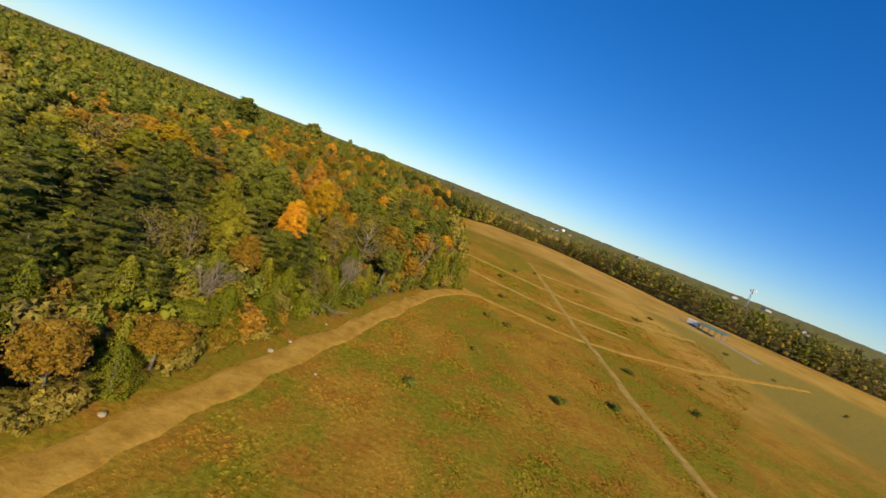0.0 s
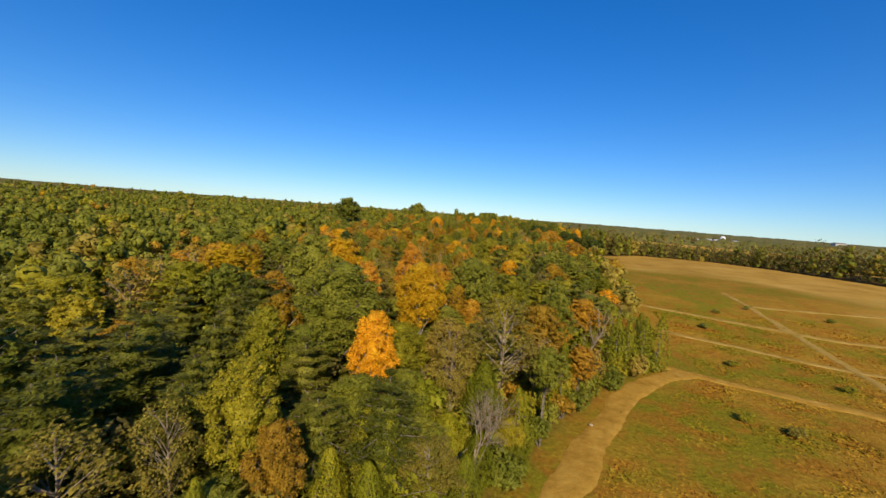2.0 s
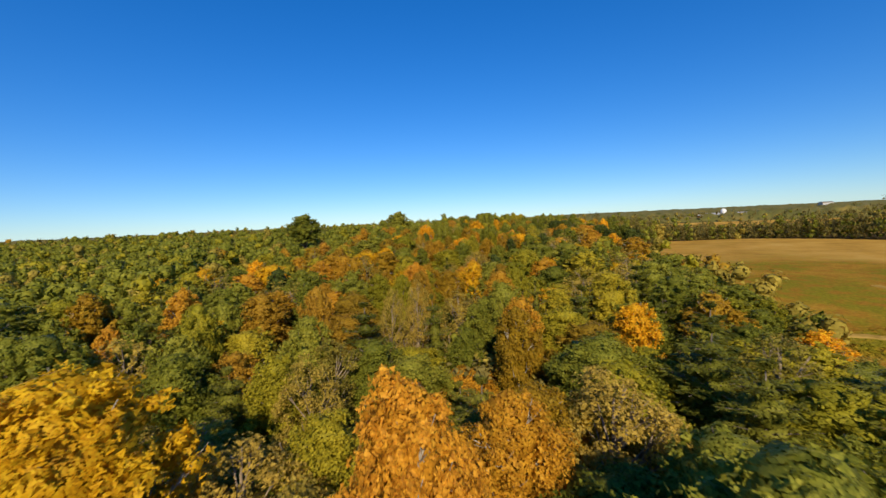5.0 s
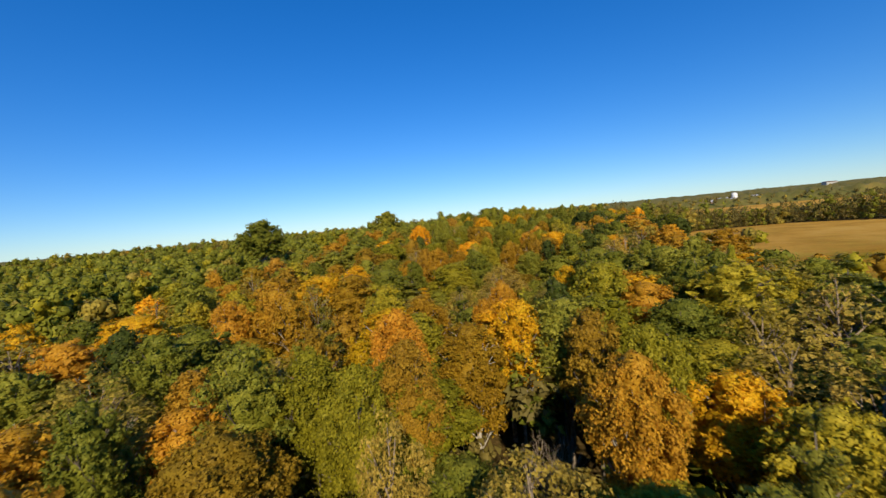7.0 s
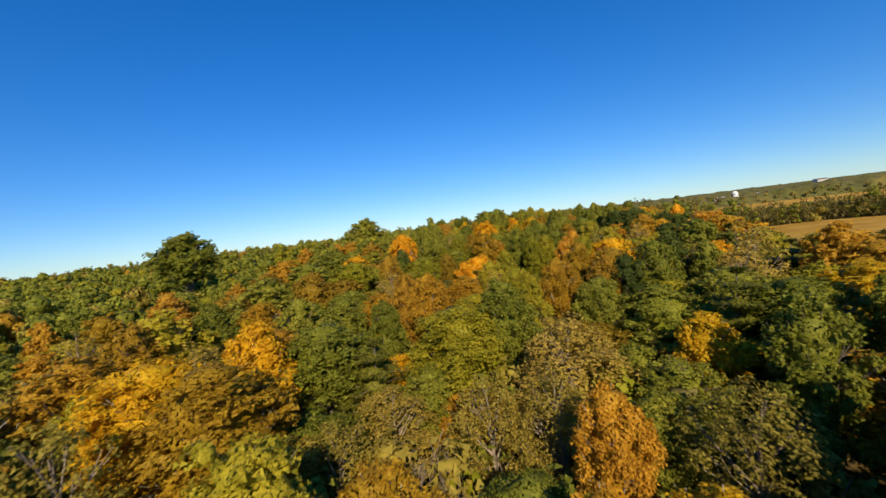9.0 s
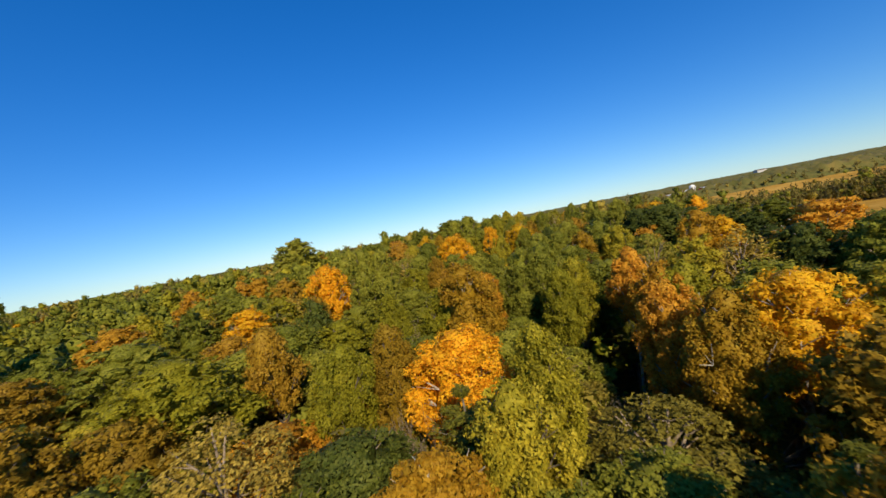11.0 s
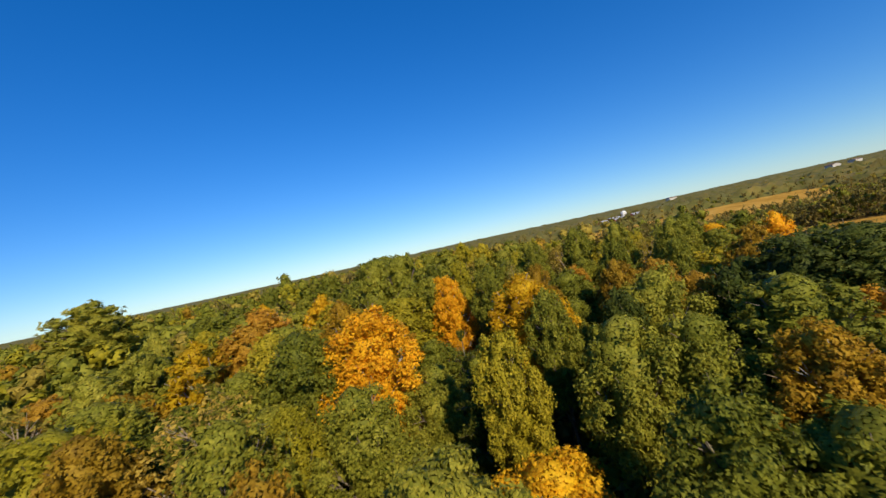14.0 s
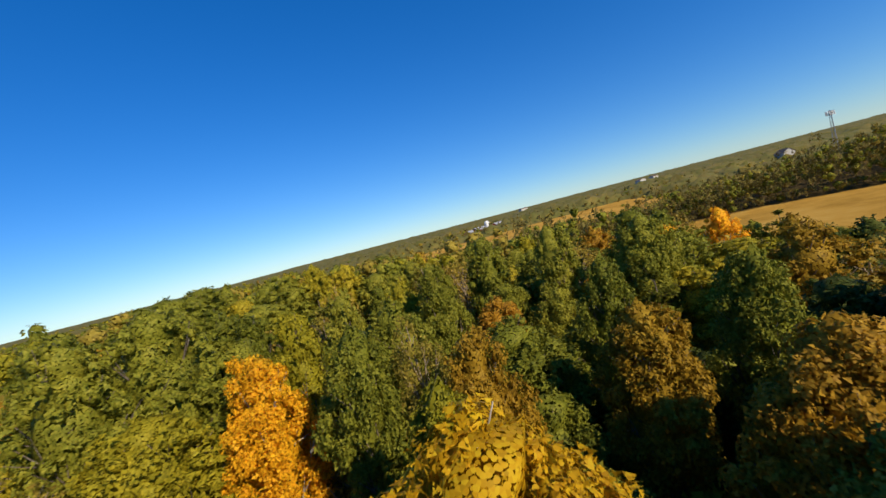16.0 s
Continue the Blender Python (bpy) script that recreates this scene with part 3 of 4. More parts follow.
# ---- trees that stand out: x, y, tip height, crown radius ----
own = np.random.default_rng(5)
MARKED = {
    "hickory": [
        (-22.9, 165.9, 15.3, 2.4), (-28.6, 132.7, 12.2, 2.1), (-21.3, 97.3, 11.3, 1.6), (-25.6, 174.5, 15.5, 1.5), (-14.9, 56.8, 10.9, 1.8), (-30.7, 165.5, 15.5, 2.6), (-30.7, 98.1, 9.1, 1.5),
        (-25.3, 60.4, 12.7, 2.4), (-12.6, 106.9, 10.3, 2.6), (-41.5, 152.2, 15, 2), (-13.7, 45, 9.7, 1.5), (-12.7, 52.9, 12, 1.9), (-8.5, 118.6, 11.2, 2.5), (-35.2, 57, 11.3, 3.2),
        (-17.5, 131, 12.8, 1.9), (-40.6, 169.9, 15.3, 2.1), (-38.5, 107.6, 11.9, 2.4),
    ],
    "maple": [
        (-29, 142.7, 13.8, 1.4), (-27.4, 142.5, 13, 1.3), (-29.1, 125.5, 11.6, 1.8), (-13.6, 58, 11.3, 1.3), (-18.6, 155.5, 13.8, 1.7), (-23.6, 103.4, 10, 1.3), (-22.5, 107.2, 10.5, 1.3), (-17.8, 52.2, 11.8, 1.7),
        (-32.9, 88.2, 9.8, 2.1), (-23.2, 94.6, 10.6, 1.8), (-28.4, 138.9, 14.3, 1.9), (-36.6, 183.7, 14.7, 2.8), (-46.4, 93.6, 10.8, 2.6), (-45.8, 107.6, 11, 2.2), (-34.6, 107.1, 12, 2.7), (-16.6, 61.5, 12.8, 1.8),
        (-40.9, 45.5, 6.6, 1.7), (-15.8, 79, 10.8, 1.3), (-17.6, 89, 11.1, 1.3), (-30.8, 121, 12.4, 1.3), (-22.8, 122.1, 12.4, 1.3), (-19.7, 140.7, 13.2, 1.3), (-20.5, 132.7, 12.9, 1.3), (-26.4, 94.8, 11.4, 1.3),
        (-9.3, 58.5, 8.6, 1.3), (-11.7, 59.3, 9.5, 1.4), (-19.5, 136.8, 13, 1.3), (-20.1, 130.3, 12.8, 1.4), (-36.5, 101, 11.7, 1.4), (-33, 171.8, 15.5, 1.4), (-15.5, 66, 10.6, 1.8), (-41.1, 100.5, 11.6, 1.6),
        (-8.5, 155.5, 14, 1.7), (-15.8, 76.5, 10.9, 1.4), (-43.1, 62.5, 10.5, 2.8), (-4.3, 146.2, 13.4, 2.8), (-55.8, 145.5, 13.4, 2.8), (-62.9, 163.1, 14.7, 2.2), (1.7, 130.8, 11.4, 2.8), (-39.7, 58.1, 10.5, 1.6),
        (-5.3, 139.4, 13.1, 2.8),
    ],
    "oak": [
        (-23.7, 142.3, 14.1, 1.2), (-25.2, 143, 14.1, 1.4), (-16.5, 82.3, 11.1, 1.6), (-18.1, 82.5, 10.2, 1.7), (-22.2, 52.9, 13.6, 2.3), (-18.4, 170.9, 12.6, 1.6), (-19, 96.5, 11.2, 2.1), (-13.1, 168.8, 15.2, 1.3),
        (-10.1, 61, 11.9, 2.1), (-27.8, 96.9, 9.8, 1.5), (-2.6, 61.3, 10.5, 1.7), (-37.4, 150.2, 15.8, 1.5), (-35.8, 151, 15.5, 1.7), (-30.9, 177.5, 17.4, 1.9), (-29, 178.1, 17.8, 2.2), (-31.4, 89.2, 11.4, 1.9),
        (-13.8, 151.8, 12.9, 2.3), (-13.3, 181.3, 14, 1.8), (-17.9, 48.1, 12, 2.9), (-26.7, 150.1, 13.4, 1.4), (-21.7, 158.4, 14.1, 1.6), (-19.8, 157.6, 14, 1.6), (-23, 172.5, 15.6, 1.2), (-27.9, 154.3, 13.7, 2.3),
        (-22.2, 153.4, 13.7, 1.8), (-22.1, 163.5, 14.7, 1.2), (-17.8, 162.9, 14.6, 1.8), (-15, 172, 15.5, 1.2), (-17.7, 178.9, 16.2, 1.3), (-22, 180.2, 16.3, 1.3), (-23.8, 58.1, 10.3, 2.4), (-33.7, 85.8, 11.1, 1.4),
        (-11.2, 104.4, 11.8, 1.7), (-8.4, 176.4, 15.9, 1.6), (-9.6, 179.9, 16.3, 1.2), (-30.9, 184.1, 16.6, 2.6), (-12.5, 184.4, 16.7, 1.6), (-47.6, 129.5, 12.7, 2.8), (-4.3, 180.1, 16, 1.7), (-49.1, 166.2, 15, 2.2),
        (-45.5, 180, 16.3, 2.6), (-25.3, 117, 12.3, 1.8), (-15.5, 158.9, 14.3, 2.5), (-55.6, 76.5, 10.9, 3.4), (-49.3, 139.3, 13.1, 3.4), (-32.7, 198, 17.8, 3.6), (-34, 218, 18.2, 4.1), (-70.2, 145, 18.8, 4),
        (-61.6, 190.6, 19.8, 4.8), (-2.7, 52.9, 6.8, 1.6),
    ],
    "rust": [
        (-16.7, 168.9, 14.6, 1.5), (-7.1, 169.9, 14.9, 2),
        (-16.4, 164.4, 15, 1.6), (-15.8, 163.6, 14.1, 1.6), (-17.5, 165.5, 13.3, 1.5), (-3.7, 58.3, 8.9, 2.5), (-42.4, 127.5, 13, 2.1), (-40, 129.7, 11.8, 2), (-20.5, 169.9, 15.3, 1.2), (-17.8, 94.6, 11.3, 1.5),
        (-30.5, 92.9, 11.2, 1.2), (-31.8, 133.2, 12.9, 1.2), (-32.7, 122.5, 12.5, 1.2), (-19.8, 122.8, 12.5, 1.3), (-31.5, 154.8, 13.9, 1.2), (-19, 126.7, 12.6, 2), (-31, 81.4, 11, 1.2), (-37.6, 135.5, 13, 1.2),
        (-39.5, 144.4, 13.3, 1.2), (-13.6, 36.2, 6.8, 1.2), (-35.1, 82, 10.9, 2.3), (-38.5, 159.1, 14.3, 1.6), (-24.8, 91.2, 11.2, 1.3), (-39.3, 177.3, 16, 2.5), (-45.2, 113.7, 12.2, 1.7), (-39.1, 172, 15.5, 2.5),
    ],
    "tulip": [
        (-33.6, 132, 12.4, 1.2), (-27, 126.8, 12.4, 1.4), (-12.5, 88.3, 9.8, 1.5), (-15.9, 36.8, 8.9, 1.7), (-6.7, 64, 10.3, 1.7), (-29.2, 90.3, 11, 1.5), (-14.6, 107.2, 11.2, 1.2), (-25.8, 92.1, 10, 2.7),
        (-24.5, 118.8, 12.3, 1.2), (-23.2, 168.4, 15.1, 1.2), (-25.1, 119.5, 12.3, 1.2), (-25.8, 129.7, 12.8, 1.2), (-29.8, 140.3, 13, 1.5), (-23.4, 139.4, 13.1, 1.2), (-32.9, 140.3, 13.1, 1.2), (-25, 160.1, 14.4, 1.2),
        (-26.5, 88.9, 11.2, 1.2), (-22.3, 142.2, 13.1, 1.2), (-33.8, 151.8, 13.5, 1.4), (-16, 91.4, 11.1, 1.2), (-18.5, 135.1, 12.9, 1.2), (-24.6, 177.6, 16.1, 1.3), (-15.8, 154.9, 13.9, 1.6), (-35.8, 168.2, 15.1, 2.1),
        (-14.7, 130.4, 12.8, 1.8), (-41.1, 159.8, 14.4, 2.5), (-3.4, 66.3, 8.3, 1.8), (-9.5, 102.1, 11.6, 2.7),
    ],
    "bare": [
        (-26.2, 169.8, 14.5, 1.3), (-23.2, 133.8, 9.9, 1.5), (-27.6, 107.2, 11.4, 1.5), (-20, 91.8, 9.1, 1.3), (-6.2, 44.1, 7.9, 1.9), (-20, 87.6, 11, 1.2), (-30.6, 131.3, 12.8, 1.2), (-31.9, 143.2, 13.3, 1.2),
        (-35.6, 144.3, 13.3, 1.2), (-38.2, 152.8, 13.7, 1.2), (1.4, 65.6, 9.2, 2.6), (-14.2, 30.4, 7.2, 2),
    ],
    "pine": [
        (-10.6, 40.3, 8.1, 2.3), (-18.9, 58.8, 11.8, 1.7), (-21, 80.9, 11, 1.2), (-26.7, 161.5, 14.5, 1.2), (-31.3, 96.7, 11.5, 1.3), (-24.6, 100.2, 11.6, 1.2), (-11.7, 83.1, 10.9, 1.8), (-14.7, 85, 11, 1.2),
        (-11.3, 87, 11.1, 1.8), (-18.9, 35.7, 8, 2), (-9.2, 106.7, 11.9, 1.2), (-23.3, 34.5, 9.2, 2.2), (-16.4, 42.9, 8.2, 2.3), (-7.3, 102.7, 11.7, 1.8), (-25.9, 39.8, 9.7, 2.6), (-7.4, 73.8, 10.8, 2.7),
        (0, 73.8, 8.7, 2.9), (-25.3, 78.1, 10.9, 2.3), (-27.1, 51.2, 10.1, 3.4),
    ],
    "beech": [
        (-6.1, 51.9, 10.3, 2.7), (-26, 119.9, 12.4, 1.2), (-21.4, 172.4, 15.6, 1.2), (-25.4, 81.8, 10.9, 1.2), (-24, 84.5, 11, 1.2), (-15.8, 145.8, 13.4, 1.3), (-19.1, 31.5, 7.6, 2), (-17.7, 34.9, 7.8, 1.2),
        (-9.4, 49.6, 7.2, 2), (-4, 74.3, 10, 2.2), (-12.5, 142.1, 13.2, 2), (-42.3, 58.6, 10.4, 2.4), (-38.3, 51.4, 10.2, 2.1),
    ],
    "holly_and_shaded": [
        (-10, 164.5, 14.6, 2.4), (-7.2, 163.7, 14.7, 3.4), (-19.9, 161.3, 14.4, 1.2), (-18.8, 122.4, 12.4, 1.3), (-18.9, 100.2, 11.6, 1.2), (-38.9, 142.6, 13.2, 1.2), (-15.3, 161.6, 14.5, 1.4), (-13.4, 130.3, 12.8, 1.5),
        (-10.3, 141, 13.2, 1.9), (-42.5, 94.5, 11.4, 1.8),
    ],
    "cedar": [
        (-6.9, 107.7, 11.9, 1.2), (9.4, 72.6, 6.4, 1.5), (7.6, 71, 6.4, 1.4), (5.8, 69.6, 5.8, 1.3), (4.4, 67.8, 6.6, 1.4), (8, 74.6, 6, 1.4),
    ],
}
for kind, rows in MARKED.items():
    for x, y, top, r in rows:
        plant(kind, x, y, top, r, own)

# ---- the rest of the wood near the way ----
MIXES = (  # up to this y, share of each kind
    (62, dict(pine=0.46, oak=0.16, beech=0.18, tulip=0.10, maple=0.03, rust=0.04, bare=0.04)),
    (124, dict(oak=0.29, maple=0.11, tulip=0.19, hickory=0.05, beech=0.17, pine=0.09, rust=0.06, bare=0.04)),
    (900, dict(oak=0.47, tulip=0.18, beech=0.14, maple=0.05, hickory=0.03, rust=0.05, pine=0.04, holly_and_shaded=0.02, bare=0.02)),
)


def kind_at(x, y, rng):
    y = y + rng.normal() * 10
    share = next(m for lim, m in MIXES if y < lim)
    if x < -14 and y < 52 and rng.uniform() < 0.65:
        return "pine"
    if x < -60 and rng.uniform() < 0.5:
        return "oak"
    k = list(share)
    p = np.array([share[i] for i in k])
    return k[int(rng.choice(len(k), p=p / p.sum()))]


def canopy(x, y):
    """Height above sea level that the tree tops reach."""
    base = np.interp(y, (0, 40, 62, 90, 120, 150, 190, 235, 320), (8.8, 9.6, 10.4, 11.0, 12.2, 13.3, 17.0, 18.2, 15.8))
    right = smooth(200, 265, y) * smooth(-25, 20, x)
    base = base * (1 - right) + (height(x, y) + 6.0) * right - 1.5 * smooth(140, 200, y) * smooth(-12, 10, x)
    inset = edge_x(y) - x
    edge = height(x, y) + (base - height(x, y)) * np.interp(inset, (0, 5, 16), (0.42, 0.64, 1.0)) * (1 + 0.14 * (1 - smooth(66, 80, y)) * (1 - smooth(8, 16, inset)))
    return np.where((y < 168) & (inset < 16) & (inset > -1), edge, base)


def scatter(rng, x0, x1, y0, y1, gap, keep, blockers=(), tries=40000):
    """Points at least gap apart."""
    cell, grid, out = gap, {}, []
    for x, y, r in blockers:
        grid.setdefault((int(x // cell), int(y // cell)), []).append((x, y))
    xs, ys = rng.uniform(x0, x1, tries), rng.uniform(y0, y1, tries)
    ok = keep(xs, ys)
    for x, y in zip(xs[ok], ys[ok]):
        i, j = int(x // cell), int(y // cell)
        if all((x - a) ** 2 + (y - b) ** 2 >= gap * gap for u in (-1, 0, 1) for v in (-1, 0, 1) for a, b in grid.get((i + u, j + v), ())):
            grid.setdefault((i, j), []).append((x, y))
            out.append((x, y))
    return out


NEAR_REACH = 32.0
standing = list(planted)
wood_rng = np.random.default_rng(8)


def near_wood(x, y):
    d = trail_distance(x, y)
    return (~is_open(x, y)) & (field_depth(x, y) < -1.0) & (d < NEAR_REACH) & (y > 4)


for x, y in scatter(wood_rng, -75, 30, 0, 200, 2.6, near_wood, planted, 120000):
    if any((x - a) ** 2 + (y - b) ** 2 < (0.6 * c + 1.1) ** 2 for a, b, c in standing):
        continue
    inset = float(edge_x(y) - x)
    top = float(canopy(x, y)) + float(np.clip(wood_rng.normal() * 0.9, -2.2, 1.2)) - 0.9
    kind = kind_at(x, y, wood_rng)
    # shade over this corner is painted by giving most trees the darkest leaves
    if x > -17 and 150 < y < 174 and wood_rng.uniform() < 0.75:
        kind = "holly_and_shaded"
    if x > -17 and y > 148:
        top -= 1.3
    top -= 1.1 * float(1 - smooth(4, 9, trail_distance(np.array(x), np.array(y))))
    if y < 80 and inset < 5:
        kind = ("cedar", "beech", "tulip", "cedar", "rust")[int(wood_rng.integers(0, 5))]
    r = float(np.clip(wood_rng.normal(2.0, 0.4), 1.3, 3.0)) * (0.7 if inset < 4 and y < 130 else 1)
    plant(kind, float(x), float(y), top, r, wood_rng)



def undergrowth():
    """Saplings and brush that fill the floor of the wood between the trunks."""
    rng = np.random.default_rng(51)
    pts = np.array(scatter(rng, -62, 14, 8, 196, 2.1, lambda x, y: (field_depth(x, y) < -3.0) & (trail_distance(x, y) < 24)))
    for k in ("oak", "beech", "cedar", "brush"):
        a = pts[rng.uniform(size=len(pts)) < 0.3]
        n, lobes, leaves = len(a), 6, 130
        g = height(a[:, 0], a[:, 1])
        tall = (canopy(a[:, 0], a[:, 1]) - g) * rng.uniform(0.35, 0.74, n)
        off = rng.uniform(-0.9, 0.9, (n, lobes, 2))
        lc = np.concatenate([a[:, None, :] + off, (g[:, None] + tall[:, None] * rng.uniform(0.3, 0.95, (n, lobes)))[..., None]], axis=2)
        which = rng.integers(0, lobes, (n, leaves))
        e = unit(rng.normal(size=(n, leaves, 3)))
        e[..., 2] = np.abs(e[..., 2])
        p = np.take_along_axis(lc, which[..., None], axis=1) + e * rng.uniform(0.55, 1.1, (n, leaves, 1))
        v = foliage(clumps(rng, lc.reshape(-1, 3), np.full(n * lobes, 0.40), 1, 0.25), leaf_sprays(rng, p.reshape(-1, 3), (e + np.array([0, 0, 0.4])).reshape(-1, 3), 0.34, slim=0.8))
        tagged(new("undergrowth", leaves_mesh("undergrowth", v, FAR_LEAF[k])), "saplings and brush on the floor of the wood", "undergrowth", kind="stuff")


undergrowth()

# ---- the wood farther off, as stuff ----
def woods(name, points, leaves, size, rng, label, lobes=9, wide=1.15):
    by_kind = {}
    for x, y in points:
        k = kind_at(x, y, rng)
        if y > 195 or x > 20:
            k = ("oak", "brush", "brush", "brush", "brush", "brush", "beech", "oak")[int(rng.integers(0, 8))] if x > 5 else ("oak", "oak", "brush", "tulip", "beech", "oak", "rust")[int(rng.integers(0, 7))]
        if x < -42 and k in ("maple", "hickory", "rust") and rng.uniform() < 0.7:
            k = "oak"
        if k in ("bare", "cedar"):
            k = "beech"
        top = float(canopy(x, y)) + rng.normal() * 1.1
        by_kind.setdefault(k, []).append((x, y, top, wide * float(np.clip(rng.normal(1.9, 0.4), 1.2, 3.2))))
    for k, rows in by_kind.items():
        a = np.array(rows)
        n = len(a)
        d = unit(rng.normal(size=(n, lobes, 3)))
        d[..., 2] = np.abs(d[..., 2]) * 1.7 - 0.75
        h = (a[:, 2] - height(a[:, 0], a[:, 1]))
        half = h * 0.44
        cen = np.stack([a[:, 0], a[:, 1], a[:, 2] - half * 1.05], axis=1)
        lc = cen[:, None, :] + d * np.stack([a[:, 3] * 0.62, a[:, 3] * 0.62, half * 0.66], axis=1)[:, None, :]
        low = np.maximum(field_depth(a[:, 0], a[:, 1]), crop_depth(a[:, 0], a[:, 1])) > -16
        steps = np.linspace(0.12, 0.86, lobes)[None, :]
        lc[low, :, 2] = height(a[low, 0], a[low, 1])[:, None] + h[low][:, None] * steps
        which = rng.integers(0, lobes, (n, leaves))
        base = np.take_along_axis(lc, which[..., None], axis=1)
        e = unit(rng.normal(size=(n, leaves, 3)))
        e[..., 2] = np.where(rng.uniform(size=(n, leaves)) < 0.7, np.abs(e[..., 2]), e[..., 2])
        p = base + e * (a[:, 3] * 0.46)[:, None, None]
        nn = e + np.array([0, 0, 0.4]) + rng.normal(size=e.shape) * 0.35
        slim = 0.4 if k == "pine" else 0.7
        if k == "brush":  # twiggy thickets that let light through
            e2 = unit(np.repeat(e, 2, axis=1) + rng.normal(size=(n, 2 * leaves, 3)) * 0.5) * rng.uniform(0.4, 1.0, (n, 2 * leaves, 1))
            p2 = np.repeat(base, 2, axis=1) + e2 * (a[:, 3] * 0.60)[:, None, None]
            up = np.array([0, 0, 1.0]) + rng.normal(size=(n * 2 * leaves, 3)) * 0.45
            v = leaf_sprays(rng, p2.reshape(-1, 3), rng.normal(size=(n * 2 * leaves, 3)), size * 1.3, along=up, slim=0.34)
            tagged(new(name, leaves_mesh(name, v, FAR_LEAF[k])), label, "woods", kind="stuff")
            continue
        v = foliage(clumps(rng, lc.reshape(-1, 3), np.repeat(a[:, 3] * 0.40, lobes), 1, 0.22), leaf_sprays(rng, p.reshape(-1, 3), nn.reshape(-1, 3), size, slim=slim))
        ob = new(name, leaves_mesh(name, v, FAR_LEAF[k]))
        tagged(ob, label, "woods", kind="stuff")


def ahead(x, y, wide=70):
    return np.degrees(np.abs(np.arctan2(x + 6, y + 45))) < wide


far_rng = np.random.default_rng(21)
pts = scatter(far_rng, -130, 140, 0, 270, 2.9, lambda x, y: (~is_open(x, y)) & (trail_distance(x, y) >= NEAR_REACH) & (trail_distance(x, y) < 85) & ahead(x, y), planted, 90000)
woods("mid_woods", pts, 150, 0.55, far_rng, "mixed autumn woodland of green, olive and orange crowns")
pts = scatter(far_rng, -330, 330, -20, 420, 2.9, lambda x, y: (~is_open(x, y)) & (trail_distance(x, y) >= 85) & (trail_distance(x, y) < 190) & ahead(x, y), (), 170000)
woods("far_woods", pts, 44, 0.75, far_rng, "distant autumn woodland, mostly dull green and brown", 5, 1.15)
pts = scatter(far_rng, 8, 260, 60, 300, 1.8, lambda x, y: (~is_open(x, y)) & (trail_distance(x, y) >= 60) & (trail_distance(x, y) < 215) & (field_depth(x, y) > -16), (), 130000)
woods("meadow_edge_brush", pts, 40, 0.55, far_rng, "dense olive-brown brush along the far edge of the meadow", 4, 0.72)
pts = scatter(far_rng, -620, 640, 0, 720, 5.6, lambda x, y: (~is_open(x, y)) & (trail_distance(x, y) >= 190) & (trail_distance(x, y) < 520) & ahead(x, y, 62), (), 120000)
woods("farther_woods", pts, 9, 2.2, far_rng, "hazy distant treetops towards the horizon", 2, 1.3)


def build_canopy():
    """Treetops too far to tell apart, out to the horizon."""
    radii = [330.0]
    while radii[-1] < 4300:
        radii.append(radii[-1] * 1.014)
    ang = np.radians(np.concatenate([np.arange(0, 75, 0.5), np.arange(75, 285, 3.0), np.arange(285, 360, 0.5)]))
    rr, aa = np.meshgrid(np.array(radii), ang, indexing="ij")
    rng = np.random.default_rng(4)
    rr = rr * (1 + rng.normal(size=rr.shape) * 0.003)
    x, y = rr * np.sin(aa), 60 + rr * np.cos(aa)
    z = height(x, y) + 8.0 - 3.5 * smooth(200, 270, y) * smooth(-25, 25, x) * (1 - smooth(600, 1200, np.hypot(x, y))) + rng.normal(size=x.shape) * 1.5 + 1.4 * np.sin(x / 23) * np.sin(y / 31) + smooth(900, 3500, rr) * 6.0
    brim = smooth(0, 16, -np.maximum(field_depth(x, y), crop_depth(x, y))) * smooth(330, 370, rr)
    z = (height(x, y) - 0.6) * (1 - brim) + z * brim
    idx = np.arange(x.size).reshape(x.shape)
    nxt = np.roll(idx, -1, axis=1)
    f = np.stack([idx[:-1], idx[1:], nxt[1:], nxt[:-1]], axis=-1).reshape(-1, 4)
    shut = (~is_open(x, y)).ravel()
    f = f[shut[f].any(axis=1)]
    m, t, b = material("far_canopy", 0.95)
    col = ramp(t, noise_at(t, 0.06, 8.0, 0.85), [(0.30, (0.060, 0.064, 0.010)), (0.46, (0.125, 0.115, 0.022)), (0.58, (0.190, 0.142, 0.032)), (0.72, (0.260, 0.150, 0.030))])
    t.links.new(col, b.inputs["Base Color"])
    ob = new("horizon_woods", mesh_from("horizon_woods", np.stack([x, y, z], axis=-1).reshape(-1, 3), f, m))
    return tagged(ob, "unbroken woodland canopy stretching to the horizon", "woods", kind="stuff")


build_canopy()


# ---- undergrowth along the road, shrubs and tufts in the meadow ----
brush_rng = np.random.default_rng(31)


def low_shape(rng, leaves, size):
    """A rounded bush one metre high and wide."""
    cs = [np.array([rng.uniform(-0.28, 0.28), rng.uniform(-0.28, 0.28), rng.uniform(0.3, 0.72)]) for _ in range(7)]
    pick = rng.integers(0, 7, leaves)
    d = unit(rng.normal(size=(leaves, 3)))
    p = np.array(cs)[pick] + d * rng.uniform(0.2, 0.3, leaves)[:, None]
    p[:, 2] = np.maximum(p[:, 2], 0.02)
    stems = [((0, 0, -0.1), tuple(c), 0.02, 0.008) for c in cs]
    return leaf_sprays(rng, p, d + np.array([0, 0, 0.4]) + rng.normal(size=p.shape) * 0.4, size), stems


